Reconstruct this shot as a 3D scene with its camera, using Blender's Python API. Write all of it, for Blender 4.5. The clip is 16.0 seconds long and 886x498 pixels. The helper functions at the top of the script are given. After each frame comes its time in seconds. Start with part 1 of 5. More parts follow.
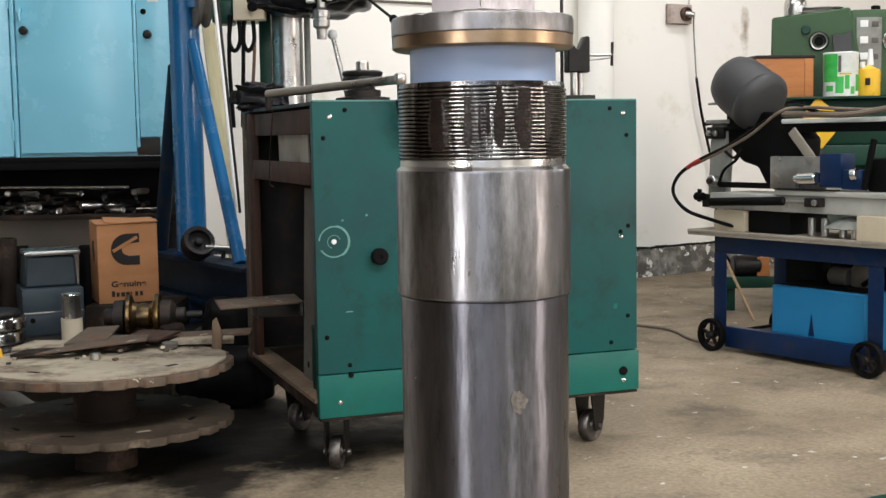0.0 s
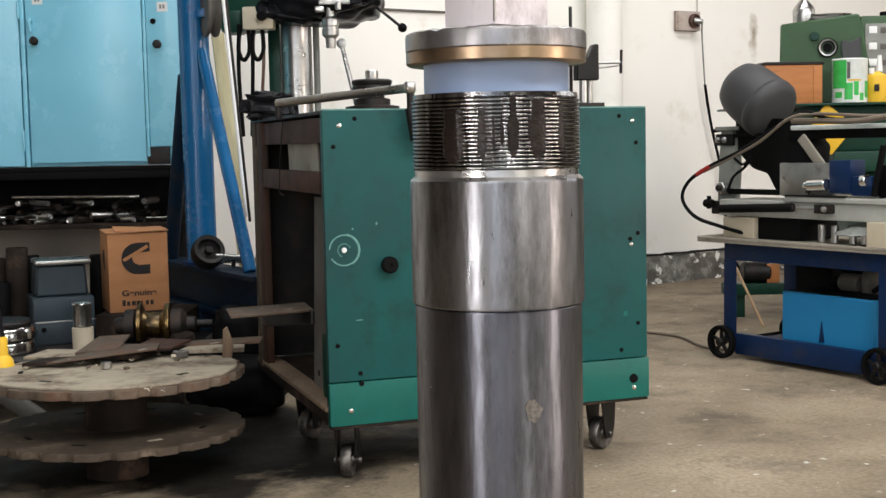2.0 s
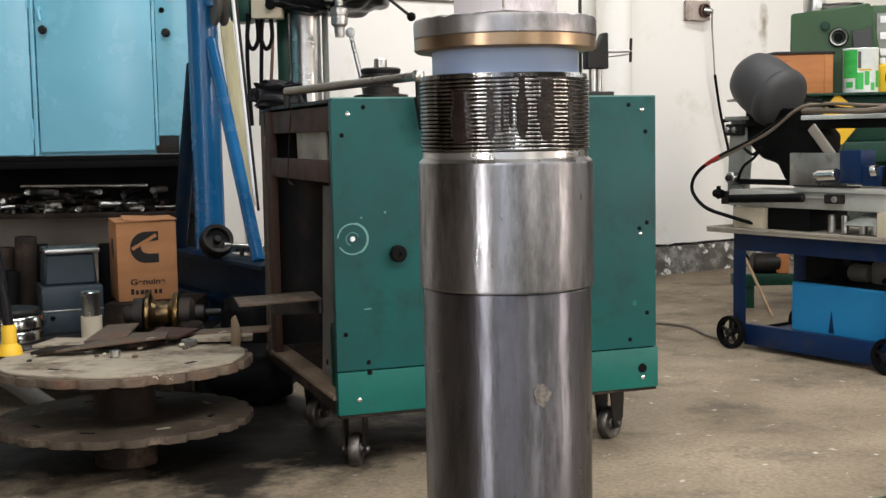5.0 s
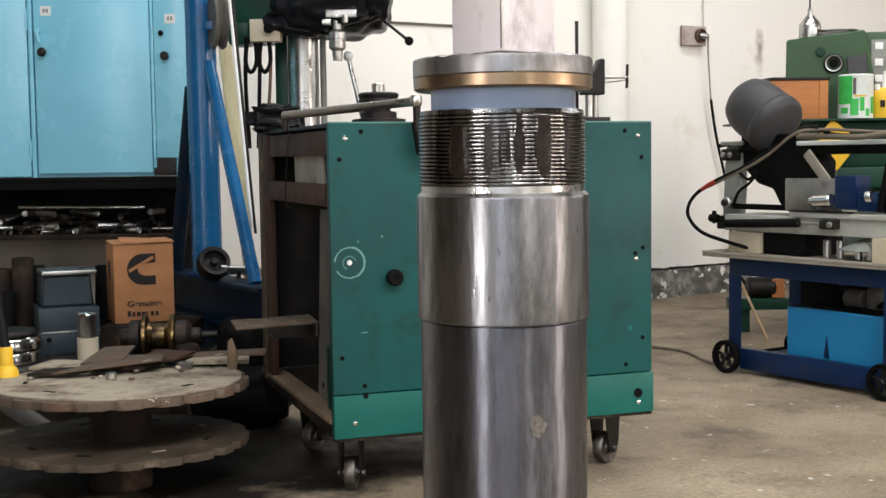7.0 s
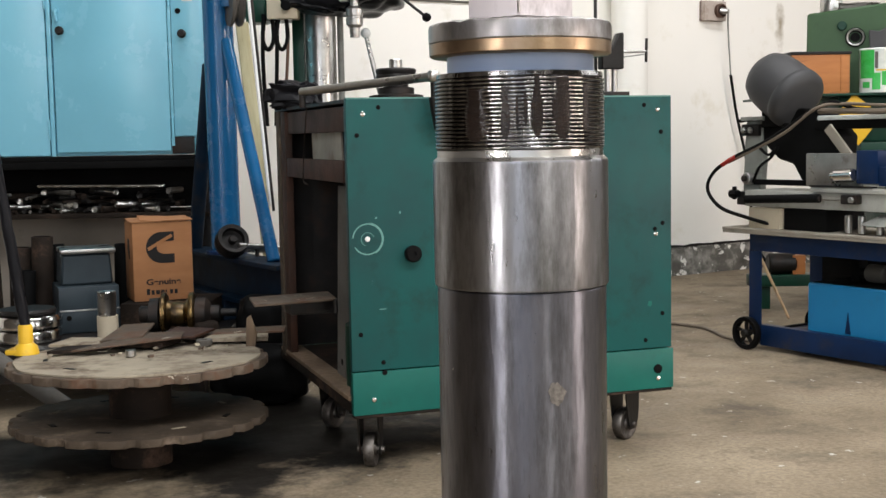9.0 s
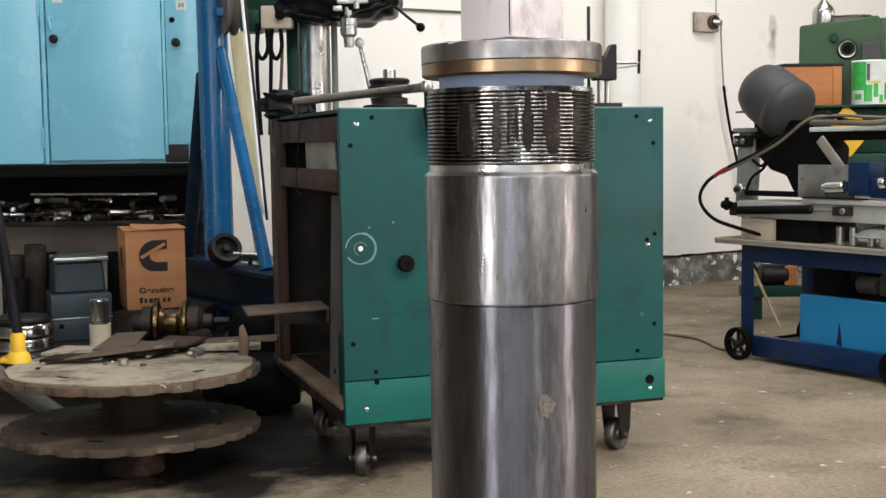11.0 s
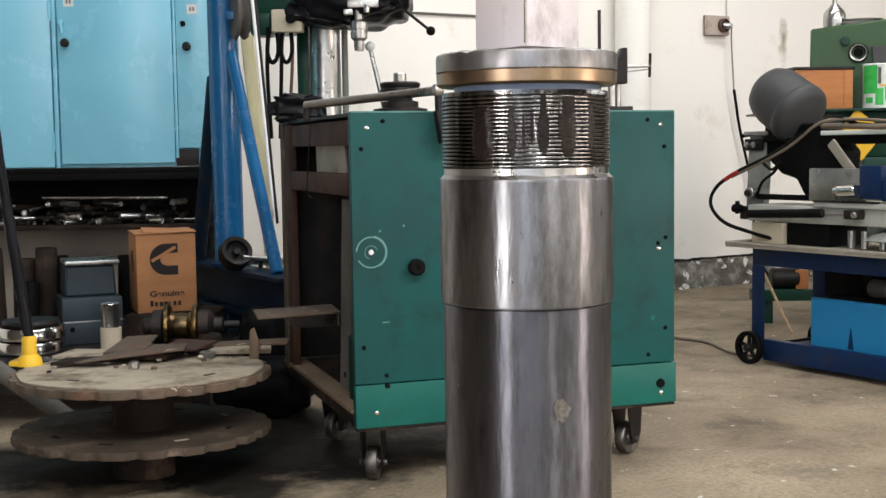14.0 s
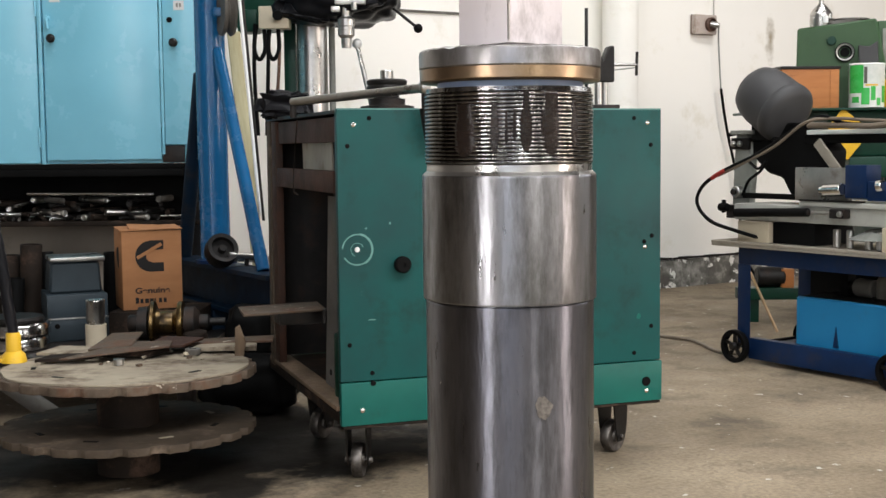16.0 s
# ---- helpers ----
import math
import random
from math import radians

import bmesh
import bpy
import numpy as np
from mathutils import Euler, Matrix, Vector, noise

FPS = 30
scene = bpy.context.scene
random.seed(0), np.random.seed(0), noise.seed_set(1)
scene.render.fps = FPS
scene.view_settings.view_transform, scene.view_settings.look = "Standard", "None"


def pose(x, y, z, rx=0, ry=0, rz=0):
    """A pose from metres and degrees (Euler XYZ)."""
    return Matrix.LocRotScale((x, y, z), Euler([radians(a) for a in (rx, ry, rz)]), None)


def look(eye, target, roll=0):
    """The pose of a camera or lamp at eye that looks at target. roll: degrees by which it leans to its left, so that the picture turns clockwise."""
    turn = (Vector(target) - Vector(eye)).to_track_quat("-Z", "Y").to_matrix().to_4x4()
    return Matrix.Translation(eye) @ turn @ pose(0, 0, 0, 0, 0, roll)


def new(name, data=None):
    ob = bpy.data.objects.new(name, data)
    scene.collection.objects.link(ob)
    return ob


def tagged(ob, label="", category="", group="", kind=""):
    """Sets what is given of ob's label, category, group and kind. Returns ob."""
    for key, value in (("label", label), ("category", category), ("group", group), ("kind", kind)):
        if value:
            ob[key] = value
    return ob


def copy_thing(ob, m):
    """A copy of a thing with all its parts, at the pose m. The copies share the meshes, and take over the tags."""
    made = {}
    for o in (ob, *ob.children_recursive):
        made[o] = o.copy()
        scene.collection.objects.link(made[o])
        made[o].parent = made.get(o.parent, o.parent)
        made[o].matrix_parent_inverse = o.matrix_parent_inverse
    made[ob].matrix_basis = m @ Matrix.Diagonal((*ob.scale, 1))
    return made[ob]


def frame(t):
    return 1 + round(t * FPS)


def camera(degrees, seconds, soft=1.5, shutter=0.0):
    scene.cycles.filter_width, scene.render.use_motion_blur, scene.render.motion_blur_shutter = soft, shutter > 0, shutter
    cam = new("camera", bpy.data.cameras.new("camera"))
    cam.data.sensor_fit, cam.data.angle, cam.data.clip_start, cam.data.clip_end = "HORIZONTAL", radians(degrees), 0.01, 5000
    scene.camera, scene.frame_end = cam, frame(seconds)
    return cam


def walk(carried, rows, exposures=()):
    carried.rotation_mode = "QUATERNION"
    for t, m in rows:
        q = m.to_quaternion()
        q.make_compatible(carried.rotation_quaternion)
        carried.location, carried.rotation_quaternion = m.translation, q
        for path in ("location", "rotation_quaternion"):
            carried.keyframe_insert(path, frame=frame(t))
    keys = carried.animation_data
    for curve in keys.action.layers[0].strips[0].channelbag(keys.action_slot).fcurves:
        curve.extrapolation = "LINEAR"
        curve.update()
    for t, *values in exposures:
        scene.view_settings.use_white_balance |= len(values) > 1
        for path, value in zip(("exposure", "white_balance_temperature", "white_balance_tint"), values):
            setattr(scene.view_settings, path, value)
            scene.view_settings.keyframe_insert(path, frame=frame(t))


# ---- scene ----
cam = camera(39.34, 16.0)
PATH = [
    (0, (0.0045, 0.0024, 0.8504), (0.0045, 2.9902, 0.5802), -0.90),
    (0.5, (0.0039, 0.0038, 0.8499), (0.0064, 2.9920, 0.5844), -0.82),
    (1, (0.0029, -0.0003, 0.8509), (-0.0032, 2.9879, 0.5855), -0.92),
    (1.5, (0.0022, -0.0070, 0.8562), (0.0039, 2.9835, 0.6173), -0.91),
    (2, (0.0009, -0.0018, 0.8522), (-0.0195, 2.9875, 0.6005), -1.14),
    (2.5, (0.0028, -0.0016, 0.8509), (-0.0133, 2.9866, 0.5849), -1.05),
    (3, (0.0000, -0.0010, 0.8495), (-0.0340, 2.9860, 0.5728), -1.18),
    (3.5, (-0.0015, -0.0010, 0.8509), (-0.0420, 2.9877, 0.5933), -1.18),
    (4, (0.0027, 0.0046, 0.8464), (-0.0344, 2.9918, 0.5720), -1.20),
    (6.5, (-0.0015, 0.0017, 0.8488), (-0.0531, 2.9905, 0.5958), -0.83),
    (7, (0.0004, -0.0056, 0.8543), (-0.0315, 2.9861, 0.6329), -0.77),
    (7.5, (-0.0030, 0.0032, 0.8501), (-0.0489, 2.9936, 0.6149), -0.84),
    (8, (-0.0031, 0.0003, 0.8502), (-0.0442, 2.9899, 0.6034), -0.93),
    (8.5, (0.0003, 0.0074, 0.8448), (-0.0501, 2.9937, 0.5620), -0.89),
    (9, (0.0014, 0.0051, 0.8450), (-0.0769, 2.9918, 0.5746), -1.08),
    (11.5, (0.0029, -0.0040, 0.8514), (-0.0551, 2.9858, 0.6119), -0.75),
    (12, (-0.0016, -0.0071, 0.8561), (-0.0582, 2.9843, 0.6370), -0.63),
    (12.5, (-0.0054, -0.0114, 0.8601), (-0.0516, 2.9817, 0.6622), -0.47),
    (13, (-0.0007, -0.0038, 0.8542), (-0.0425, 2.9882, 0.6391), -0.48),
    (13.5, (-0.0007, -0.0011, 0.8481), (-0.0797, 2.9885, 0.6119), -0.86),
    (14, (-0.0007, -0.0006, 0.8484), (-0.0847, 2.9886, 0.6079), -0.82),
    (14.5, (-0.0027, 0.0101, 0.8426), (-0.0734, 2.9959, 0.5600), -0.56),
    (15, (-0.0043, 0.0109, 0.8419), (-0.0773, 2.9968, 0.5609), -0.46),
    (15.5, (-0.0023, 0.0025, 0.8461), (-0.0724, 2.9914, 0.5972), -0.72),
    (16, (0.0023, 0.0020, 0.8473), (-0.0513, 2.9914, 0.6015), -0.58),
]
walk(cam, [(t, look(eye, target, roll)) for t, eye, target, roll in PATH])
# ---------------------------------------------------------------- world, light
world = bpy.data.worlds.new("sky_world")
scene.world = world
world.use_nodes = True
wn = world.node_tree
sky = wn.nodes.new("ShaderNodeTexSky")
sky.sky_type = "NISHITA"
sky.sun_disc = False
sky.sun_elevation, sky.sun_rotation = radians(40), radians(200)
wn.nodes["Background"].inputs[1].default_value = 0.08
wn.links.new(sky.outputs[0], wn.nodes["Background"].inputs[0])
scene.view_settings.exposure = 0.0

E2 = Vector((0.8387, 0.5446, 0))        # along the back wall
N2 = Vector((0.5446, -0.8387, 0))       # from the back wall into the room
CA = Vector((-6.0, 2.674, 0))           # corner: back wall and left wall
LEN_B, LEN_S, HIGH = 14.3, 12.0, 4.2
CD = CA + N2 * LEN_S
CB = CA + E2 * LEN_B
CC = CB + N2 * LEN_S
# openings: along the wall from, to, sill, head, radiance, colour
LEFT_OPEN = [(6.62, 7.0, 0.05, 3.3, 100, (1.0, 0.98, 0.99)), (8.9, 11.6, 0.95, 3.4, 14, (0.74, 0.83, 1.0))]
REAR_OPEN = [(0.5, 1.5, 0.5, 3.2, 14, (0.82, 0.89, 1.0)), (3.5, 4.5, 0.05, 3.2, 24, (1.0, 0.97, 0.92)), (6.6, 8.3, 0.5, 3.0, 12, (1.0, 0.95, 0.88)), (10.8, 12.4, 0.05, 3.0, 95, (1.0, 0.86, 0.78))]
# windows out of view, added for light from the right
RIGHT_OPEN = [(4.0, 5.6, 1.8, 3.6, 22, (1.0, 0.99, 0.97)), (7.0, 8.6, 1.8, 3.6, 22, (1.0, 0.99, 0.97))]
# roof openings out of view, added for light from above
ROOF_OPEN = [(4.0, 9.0, 2.0, 2.9, 46, (0.99, 0.99, 1.0)), (0.8, 8.4, 6.6, 7.5, 112, (0.99, 0.99, 1.0))]   # skylights: along, across the room


def window_lamp(p0, along, inward, o):
    a, b, lo, hi, rad, col = o
    w, h = b - a, hi - lo
    lamp = bpy.data.lights.new("daylight", "AREA")
    lamp.shape, lamp.size, lamp.size_y = "RECTANGLE", w, h
    lamp.energy, lamp.color = rad * w * h * math.pi / 4, col
    c = p0 + along * ((a + b) / 2) + Vector((0, 0, (lo + hi) / 2)) - inward * 0.05
    new("daylight", lamp).matrix_world = look(c, c + inward)


for a0, a1, b0, b1, rad, col in ROOF_OPEN:
    lamp = bpy.data.lights.new("skylight", "AREA")
    lamp.shape, lamp.size, lamp.size_y = "RECTANGLE", a1 - a0, b1 - b0
    lamp.energy, lamp.color = rad * (a1 - a0) * (b1 - b0) * math.pi / 4, col
    mid = CA + E2 * ((a0 + a1) / 2) + N2 * ((b0 + b1) / 2) + Vector((0, 0, HIGH + 0.02))
    new("skylight", lamp).matrix_world = Matrix.Translation(mid) @ pose(0, 0, 0, 0, 0, 33)
for o in LEFT_OPEN:
    window_lamp(CA, N2, E2, o)
for o in REAR_OPEN:
    window_lamp(CD, E2, -N2, o)
for o in RIGHT_OPEN:
    window_lamp(CB, N2, -E2, o)


# ---------------------------------------------------------------- materials
def nd(nt, kind, **inputs):
    n = nt.nodes.new(kind)
    for k, v in inputs.items():
        n.inputs[k.replace("_", " ")].default_value = v
    return n


def ramp(nt, src, stops):
    r = nt.nodes.new("ShaderNodeValToRGB")
    while len(r.color_ramp.elements) < len(stops):
        r.color_ramp.elements.new(0.5)
    for e, (p, c) in zip(r.color_ramp.elements, stops):
        e.position, e.color = p, (*c, 1) if len(c) == 3 else c
    nt.links.new(src, r.inputs[0])
    return r.outputs[0]


def grey(v):
    return (v, v, v)


def mix(nt, fac, a, b):
    m = nt.nodes.new("ShaderNodeMix")
    m.data_type = "RGBA"
    nt.links.new(fac, m.inputs[0])
    for s, v in ((6, a), (7, b)):
        if isinstance(v, tuple):
            m.inputs[s].default_value = (*v, 1)
        else:
            nt.links.new(v, m.inputs[s])
    return m.outputs[2]


def mat(name, c1, c2=None, scale=4.0, rough=0.5, rvar=0.12, metal=0.0, bump=0.15, bscale=90.0, dirt=None, at=0.62,
        dscale=9.0, stretch=(1, 1, 1), grain=0.0, random_tone=0.0, chips=None, chip_at=0.7, chip_scale=30.0, spec=0.25):
    m = bpy.data.materials.new(name)
    m.use_nodes = True
    nt = m.node_tree
    b = nt.nodes["Principled BSDF"]
    tc = nt.nodes.new("ShaderNodeTexCoord")
    mp = nt.nodes.new("ShaderNodeMapping")
    mp.inputs["Scale"].default_value = stretch
    nt.links.new(tc.outputs["Object"], mp.inputs[0])
    c2 = c2 or tuple(v * 0.75 for v in c1)
    n1 = nd(nt, "ShaderNodeTexNoise", Scale=scale, Detail=6.0, Roughness=0.6)
    nt.links.new(mp.outputs[0], n1.inputs[0])
    col = ramp(nt, n1.outputs[0], [(0.32, c2), (0.68, c1)])
    n2 = nd(nt, "ShaderNodeTexNoise", Scale=dscale, Detail=10.0, Roughness=0.7)
    nt.links.new(mp.outputs[0], n2.inputs[0])
    if dirt:
        col = mix(nt, ramp(nt, n2.outputs[0], [(at - 0.09, grey(0)), (at + 0.09, grey(1))]), col, dirt)
    n3 = nd(nt, "ShaderNodeTexNoise", Scale=bscale, Detail=5.0, Roughness=0.65)
    nt.links.new(mp.outputs[0], n3.inputs[0])
    if grain:
        col = mix(nt, ramp(nt, n3.outputs[0], [(0.3, grey(grain)), (0.6, grey(0))]), col, tuple(v * 0.35 for v in c2))
    if chips:
        n4 = nd(nt, "ShaderNodeTexNoise", Scale=chip_scale, Detail=7.0, Roughness=0.6)
        nt.links.new(tc.outputs["Object"], n4.inputs[0])
        col = mix(nt, ramp(nt, n4.outputs[0], [(chip_at, grey(0)), (chip_at + 0.02, grey(1))]), col, chips)
    if random_tone:
        oi = nt.nodes.new("ShaderNodeObjectInfo")
        hs = nt.nodes.new("ShaderNodeHueSaturation")
        mr = nd(nt, "ShaderNodeMapRange", To_Min=1 - random_tone, To_Max=1 + random_tone)
        nt.links.new(oi.outputs["Random"], mr.inputs[0])
        nt.links.new(mr.outputs[0], hs.inputs["Value"])
        nt.links.new(col, hs.inputs["Color"])
        col = hs.outputs[0]
    nt.links.new(col, b.inputs["Base Color"])
    rr = nd(nt, "ShaderNodeMapRange", From_Min=0.3, From_Max=0.7, To_Min=max(0.03, rough - rvar), To_Max=min(1, rough + rvar))
    nt.links.new(n2.outputs[0], rr.inputs[0])
    nt.links.new(rr.outputs[0], b.inputs["Roughness"])
    b.inputs["Metallic"].default_value = metal
    b.inputs["Specular IOR Level"].default_value = 0.5 if metal > 0.5 else spec
    if bump:
        bp = nd(nt, "ShaderNodeBump", Strength=bump, Distance=0.004)
        nt.links.new(n3.outputs[0], bp.inputs["Height"])
        nt.links.new(bp.outputs[0], b.inputs["Normal"])
    return m


def wall_paint():
    """White lime paint, yellowed in patches, with a brown run below an old fixing."""
    m = mat("wall_paint", (0.88, 0.86, 0.81), (0.83, 0.81, 0.75), scale=0.7, rough=0.85, bump=0.12, bscale=25, dirt=(0.7, 0.66, 0.55),
            at=0.66, dscale=2.2)
    nt = m.node_tree
    b = nt.nodes["Principled BSDF"]
    old = b.inputs["Base Color"].links[0].from_socket
    tc = nt.nodes.new("ShaderNodeTexCoord")
    mp = nt.nodes.new("ShaderNodeMapping")
    mp.inputs["Location"].default_value = (-9.43 * 11, 0, -1.49 * 3.2)
    mp.inputs["Scale"].default_value = (11, 0, 3.2)
    nt.links.new(tc.outputs["Object"], mp.inputs[0])
    ln = nt.nodes.new("ShaderNodeVectorMath")
    ln.operation = "LENGTH"
    nt.links.new(mp.outputs[0], ln.inputs[0])
    ns = nd(nt, "ShaderNodeTexNoise", Scale=14.0, Detail=6.0)
    nt.links.new(tc.outputs["Object"], ns.inputs[0])
    ad = nt.nodes.new("ShaderNodeMath")
    nt.links.new(ln.outputs["Value"], ad.inputs[0])
    nt.links.new(ns.outputs[0], ad.inputs[1])
    col = mix(nt, ramp(nt, ad.outputs[0], [(0.55, grey(0.85)), (1.05, grey(0))]), old, (0.26, 0.21, 0.13))
    nt.links.new(col, b.inputs["Base Color"])
    return m


def concrete():
    m = mat("concrete_floor", (0.33, 0.265, 0.185), (0.185, 0.145, 0.098), spec=0.12, scale=2.0, rough=0.62, rvar=0.2, bump=0.35, bscale=70, grain=0.5,
            dirt=(0.105, 0.088, 0.068), at=0.6, dscale=2.8, chips=(0.5, 0.47, 0.41), chip_at=0.655, chip_scale=17)
    nt = m.node_tree
    b = nt.nodes["Principled BSDF"]
    old = b.inputs["Base Color"].links[0].from_socket
    tc = nt.nodes.new("ShaderNodeTexCoord")
    ns = nd(nt, "ShaderNodeTexNoise", Scale=2.6, Detail=8.0, Roughness=0.65)
    nt.links.new(tc.outputs["Object"], ns.inputs[0])
    # shade under the reel and bench, painted into the floor as an oil-like patch
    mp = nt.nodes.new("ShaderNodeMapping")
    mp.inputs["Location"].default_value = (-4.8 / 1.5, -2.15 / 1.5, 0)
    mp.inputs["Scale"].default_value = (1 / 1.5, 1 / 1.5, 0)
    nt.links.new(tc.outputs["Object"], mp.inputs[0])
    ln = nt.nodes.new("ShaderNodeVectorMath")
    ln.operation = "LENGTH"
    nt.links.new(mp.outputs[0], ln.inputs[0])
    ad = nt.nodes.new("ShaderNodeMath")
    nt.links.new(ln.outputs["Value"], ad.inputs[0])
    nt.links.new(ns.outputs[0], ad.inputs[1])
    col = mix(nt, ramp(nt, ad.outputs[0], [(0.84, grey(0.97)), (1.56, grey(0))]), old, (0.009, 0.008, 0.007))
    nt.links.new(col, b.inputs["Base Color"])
    return m


def drawn_steel(m, amount):
    """Turned and honed along the axis: highlights stretch up and down the barrel."""
    nt = m.node_tree
    b = nt.nodes["Principled BSDF"]
    tg = nt.nodes.new("ShaderNodeTangent")
    tg.direction_type, tg.axis = "RADIAL", "Z"
    nt.links.new(tg.outputs[0], b.inputs["Tangent"])
    b.inputs["Anisotropic"].default_value = amount
    b.inputs["Anisotropic Rotation"].default_value = 0.25
    return m


M_WALL = wall_paint()
M_FLOOR = concrete()
# unseen ceiling and walls, coloured dark to cut bounced light
M_CEIL = mat("unseen_ceiling_dark", (0.1, 0.095, 0.09), rough=0.7)
M_DARKWALL = mat("unseen_wall_dark", (0.1, 0.085, 0.072), (0.065, 0.056, 0.048), scale=2, rough=0.85, bump=0.3, bscale=25)
M_SKIRT = mat("peeling_grey_paint", (0.19, 0.185, 0.165), (0.06, 0.057, 0.05), scale=7, rough=0.7, dirt=(0.4, 0.385, 0.35), at=0.6, dscale=7,
              bump=0.4, bscale=30, chips=(0.78, 0.77, 0.73), chip_at=0.55, chip_scale=12)
M_TEAL = mat("teal_green_paint", (0.008, 0.084, 0.076), (0.016, 0.049, 0.05), spec=0.16, scale=2.4, rough=0.45, rvar=0.1, bump=0.05, bscale=50,
             dirt=(0.014, 0.04, 0.036), at=0.62, dscale=6, chips=(0.12, 0.2, 0.18), chip_at=0.72, chip_scale=26)
M_TEAL2 = mat("bright_green_paint", (0.008, 0.115, 0.09), (0.007, 0.078, 0.066), scale=4, rough=0.42, bump=0.05, dirt=(0.02, 0.06, 0.05),
              at=0.64, dscale=7)
M_BROWN = mat("red_brown_primer", (0.062, 0.026, 0.015), (0.03, 0.014, 0.009), scale=7, rough=0.65, dirt=(0.03, 0.02, 0.016), at=0.6, bump=0.3)
M_DARKSTEEL = mat("dark_oily_steel", (0.024, 0.022, 0.021), (0.01, 0.009, 0.008), scale=9, rough=0.5, metal=0.6, dirt=(0.04, 0.024, 0.016),
                  at=0.62, bump=0.25)
M_GREYPANEL = mat("dull_grey_panel", (0.14, 0.132, 0.118), (0.07, 0.064, 0.056), scale=3, rough=0.6, dirt=(0.06, 0.05, 0.04), at=0.58, dscale=6)
M_BLACK = mat("near_black_matt", (0.006, 0.006, 0.006), (0.003, 0.003, 0.003), spec=0.06, rough=0.6, bump=0.1)
M_GLOSSBLACK = mat("black_plastic_film", (0.006, 0.006, 0.007), (0.011, 0.011, 0.013), rough=0.36, rvar=0.12, bump=0.4, bscale=17, spec=0.1)
M_STEEL = mat("bare_steel", (0.5, 0.49, 0.47), (0.36, 0.35, 0.33), scale=12, rough=0.32, rvar=0.12, metal=1, bump=0.08, dirt=(0.2, 0.16, 0.12),
              at=0.68)
M_CHROME = mat("polished_steel", (0.75, 0.74, 0.72), (0.6, 0.59, 0.57), rough=0.16, rvar=0.06, metal=1, bump=0.02)
# same steel as the collar; the darker base holds its darker reflections
M_BARREL = drawn_steel(mat("honed_steel_barrel", (0.192, 0.194, 0.22), (0.064, 0.064, 0.076), scale=7, rough=0.34, rvar=0.12, metal=1, bump=0.16, bscale=13,
                           dirt=(0.06, 0.058, 0.06), at=0.57, dscale=13, stretch=(4, 4, 0.7), chips=(0.62, 0.6, 0.58), chip_at=0.7, chip_scale=42), 0.75)
M_COLLAR = drawn_steel(mat("smudged_steel_collar", (0.32, 0.318, 0.335), (0.15, 0.148, 0.152), scale=5, rough=0.35, rvar=0.12, metal=1, bump=0.16, bscale=13,
                           dirt=(0.095, 0.092, 0.088), at=0.55, dscale=11, stretch=(3.4, 3.4, 0.8), chips=(0.6, 0.59, 0.57), chip_at=0.71, chip_scale=34), 0.7)
M_THREAD = mat("oiled_thread", (0.52, 0.51, 0.5), (0.12, 0.116, 0.112), scale=12, rough=0.12, rvar=0.06, metal=1, bump=0.14, bscale=60, dirt=(0.035, 0.03, 0.026),
               at=0.47, dscale=9, stretch=(3.4, 3.4, 0.35))
M_OIL = mat("brown_oil_film", (0.006, 0.004, 0.003), (0.014, 0.009, 0.007), scale=30, spec=0.3, rough=0.22, rvar=0.1, bump=0.3, bscale=90, stretch=(1, 1, 2.5))
M_WORNSTEEL = mat("greasy_wheel_steel", (0.2, 0.185, 0.17), (0.09, 0.08, 0.072), scale=12, rough=0.5, metal=0.85, dirt=(0.035, 0.028, 0.022), at=0.54, dscale=14)
M_FLANGE = mat("turned_steel_flange", (0.46, 0.44, 0.44), (0.16, 0.15, 0.145), scale=22, rough=0.4, rvar=0.14, metal=1, bump=0.1, bscale=60, stretch=(1, 1, 0.4),
               dirt=(0.1, 0.088, 0.077), at=0.57, dscale=24, chips=(0.62, 0.6, 0.58), chip_at=0.69, chip_scale=60)
M_BRASS = mat("bronze_ring", (0.37, 0.265, 0.17), (0.22, 0.15, 0.095), scale=14, rough=0.3, rvar=0.1, metal=1, bump=0.08, dirt=(0.2, 0.13, 0.06), at=0.66)
M_SEAL = mat("pale_nylon", (0.22, 0.28, 0.4), (0.195, 0.25, 0.36), scale=10, rough=0.38, rvar=0.06, bump=0.03)
M_ALU = mat("raw_aluminium_bar", (0.82, 0.75, 0.75), (0.7, 0.64, 0.65), scale=9, rough=0.45, rvar=0.1, metal=0.0, bump=0.1, bscale=40,
            dirt=(0.4, 0.35, 0.34), at=0.62, dscale=26, stretch=(1, 1, 0.5), chips=(0.3, 0.26, 0.26), chip_at=0.72, chip_scale=45)
M_BLUECUP = mat("light_blue_enamel", (0.235, 0.585, 0.74), (0.2, 0.52, 0.665), scale=1.6, spec=0.5, rough=0.25, rvar=0.08, bump=0.03, bscale=30,
                dirt=(0.14, 0.38, 0.46), at=0.72, dscale=4)
M_BLUE = mat("royal_blue_paint", (0.008, 0.1, 0.245), (0.006, 0.07, 0.18), scale=4, spec=0.4, rough=0.24, bump=0.08, dirt=(0.012, 0.05, 0.13), at=0.66,
             chips=(0.3, 0.4, 0.5), chip_at=0.74, chip_scale=40)
M_NAVY = mat("navy_blue_paint", (0.003, 0.02, 0.073), (0.0022, 0.012, 0.043), scale=5, rough=0.45, bump=0.1, dirt=(0.02, 0.025, 0.045), at=0.62)
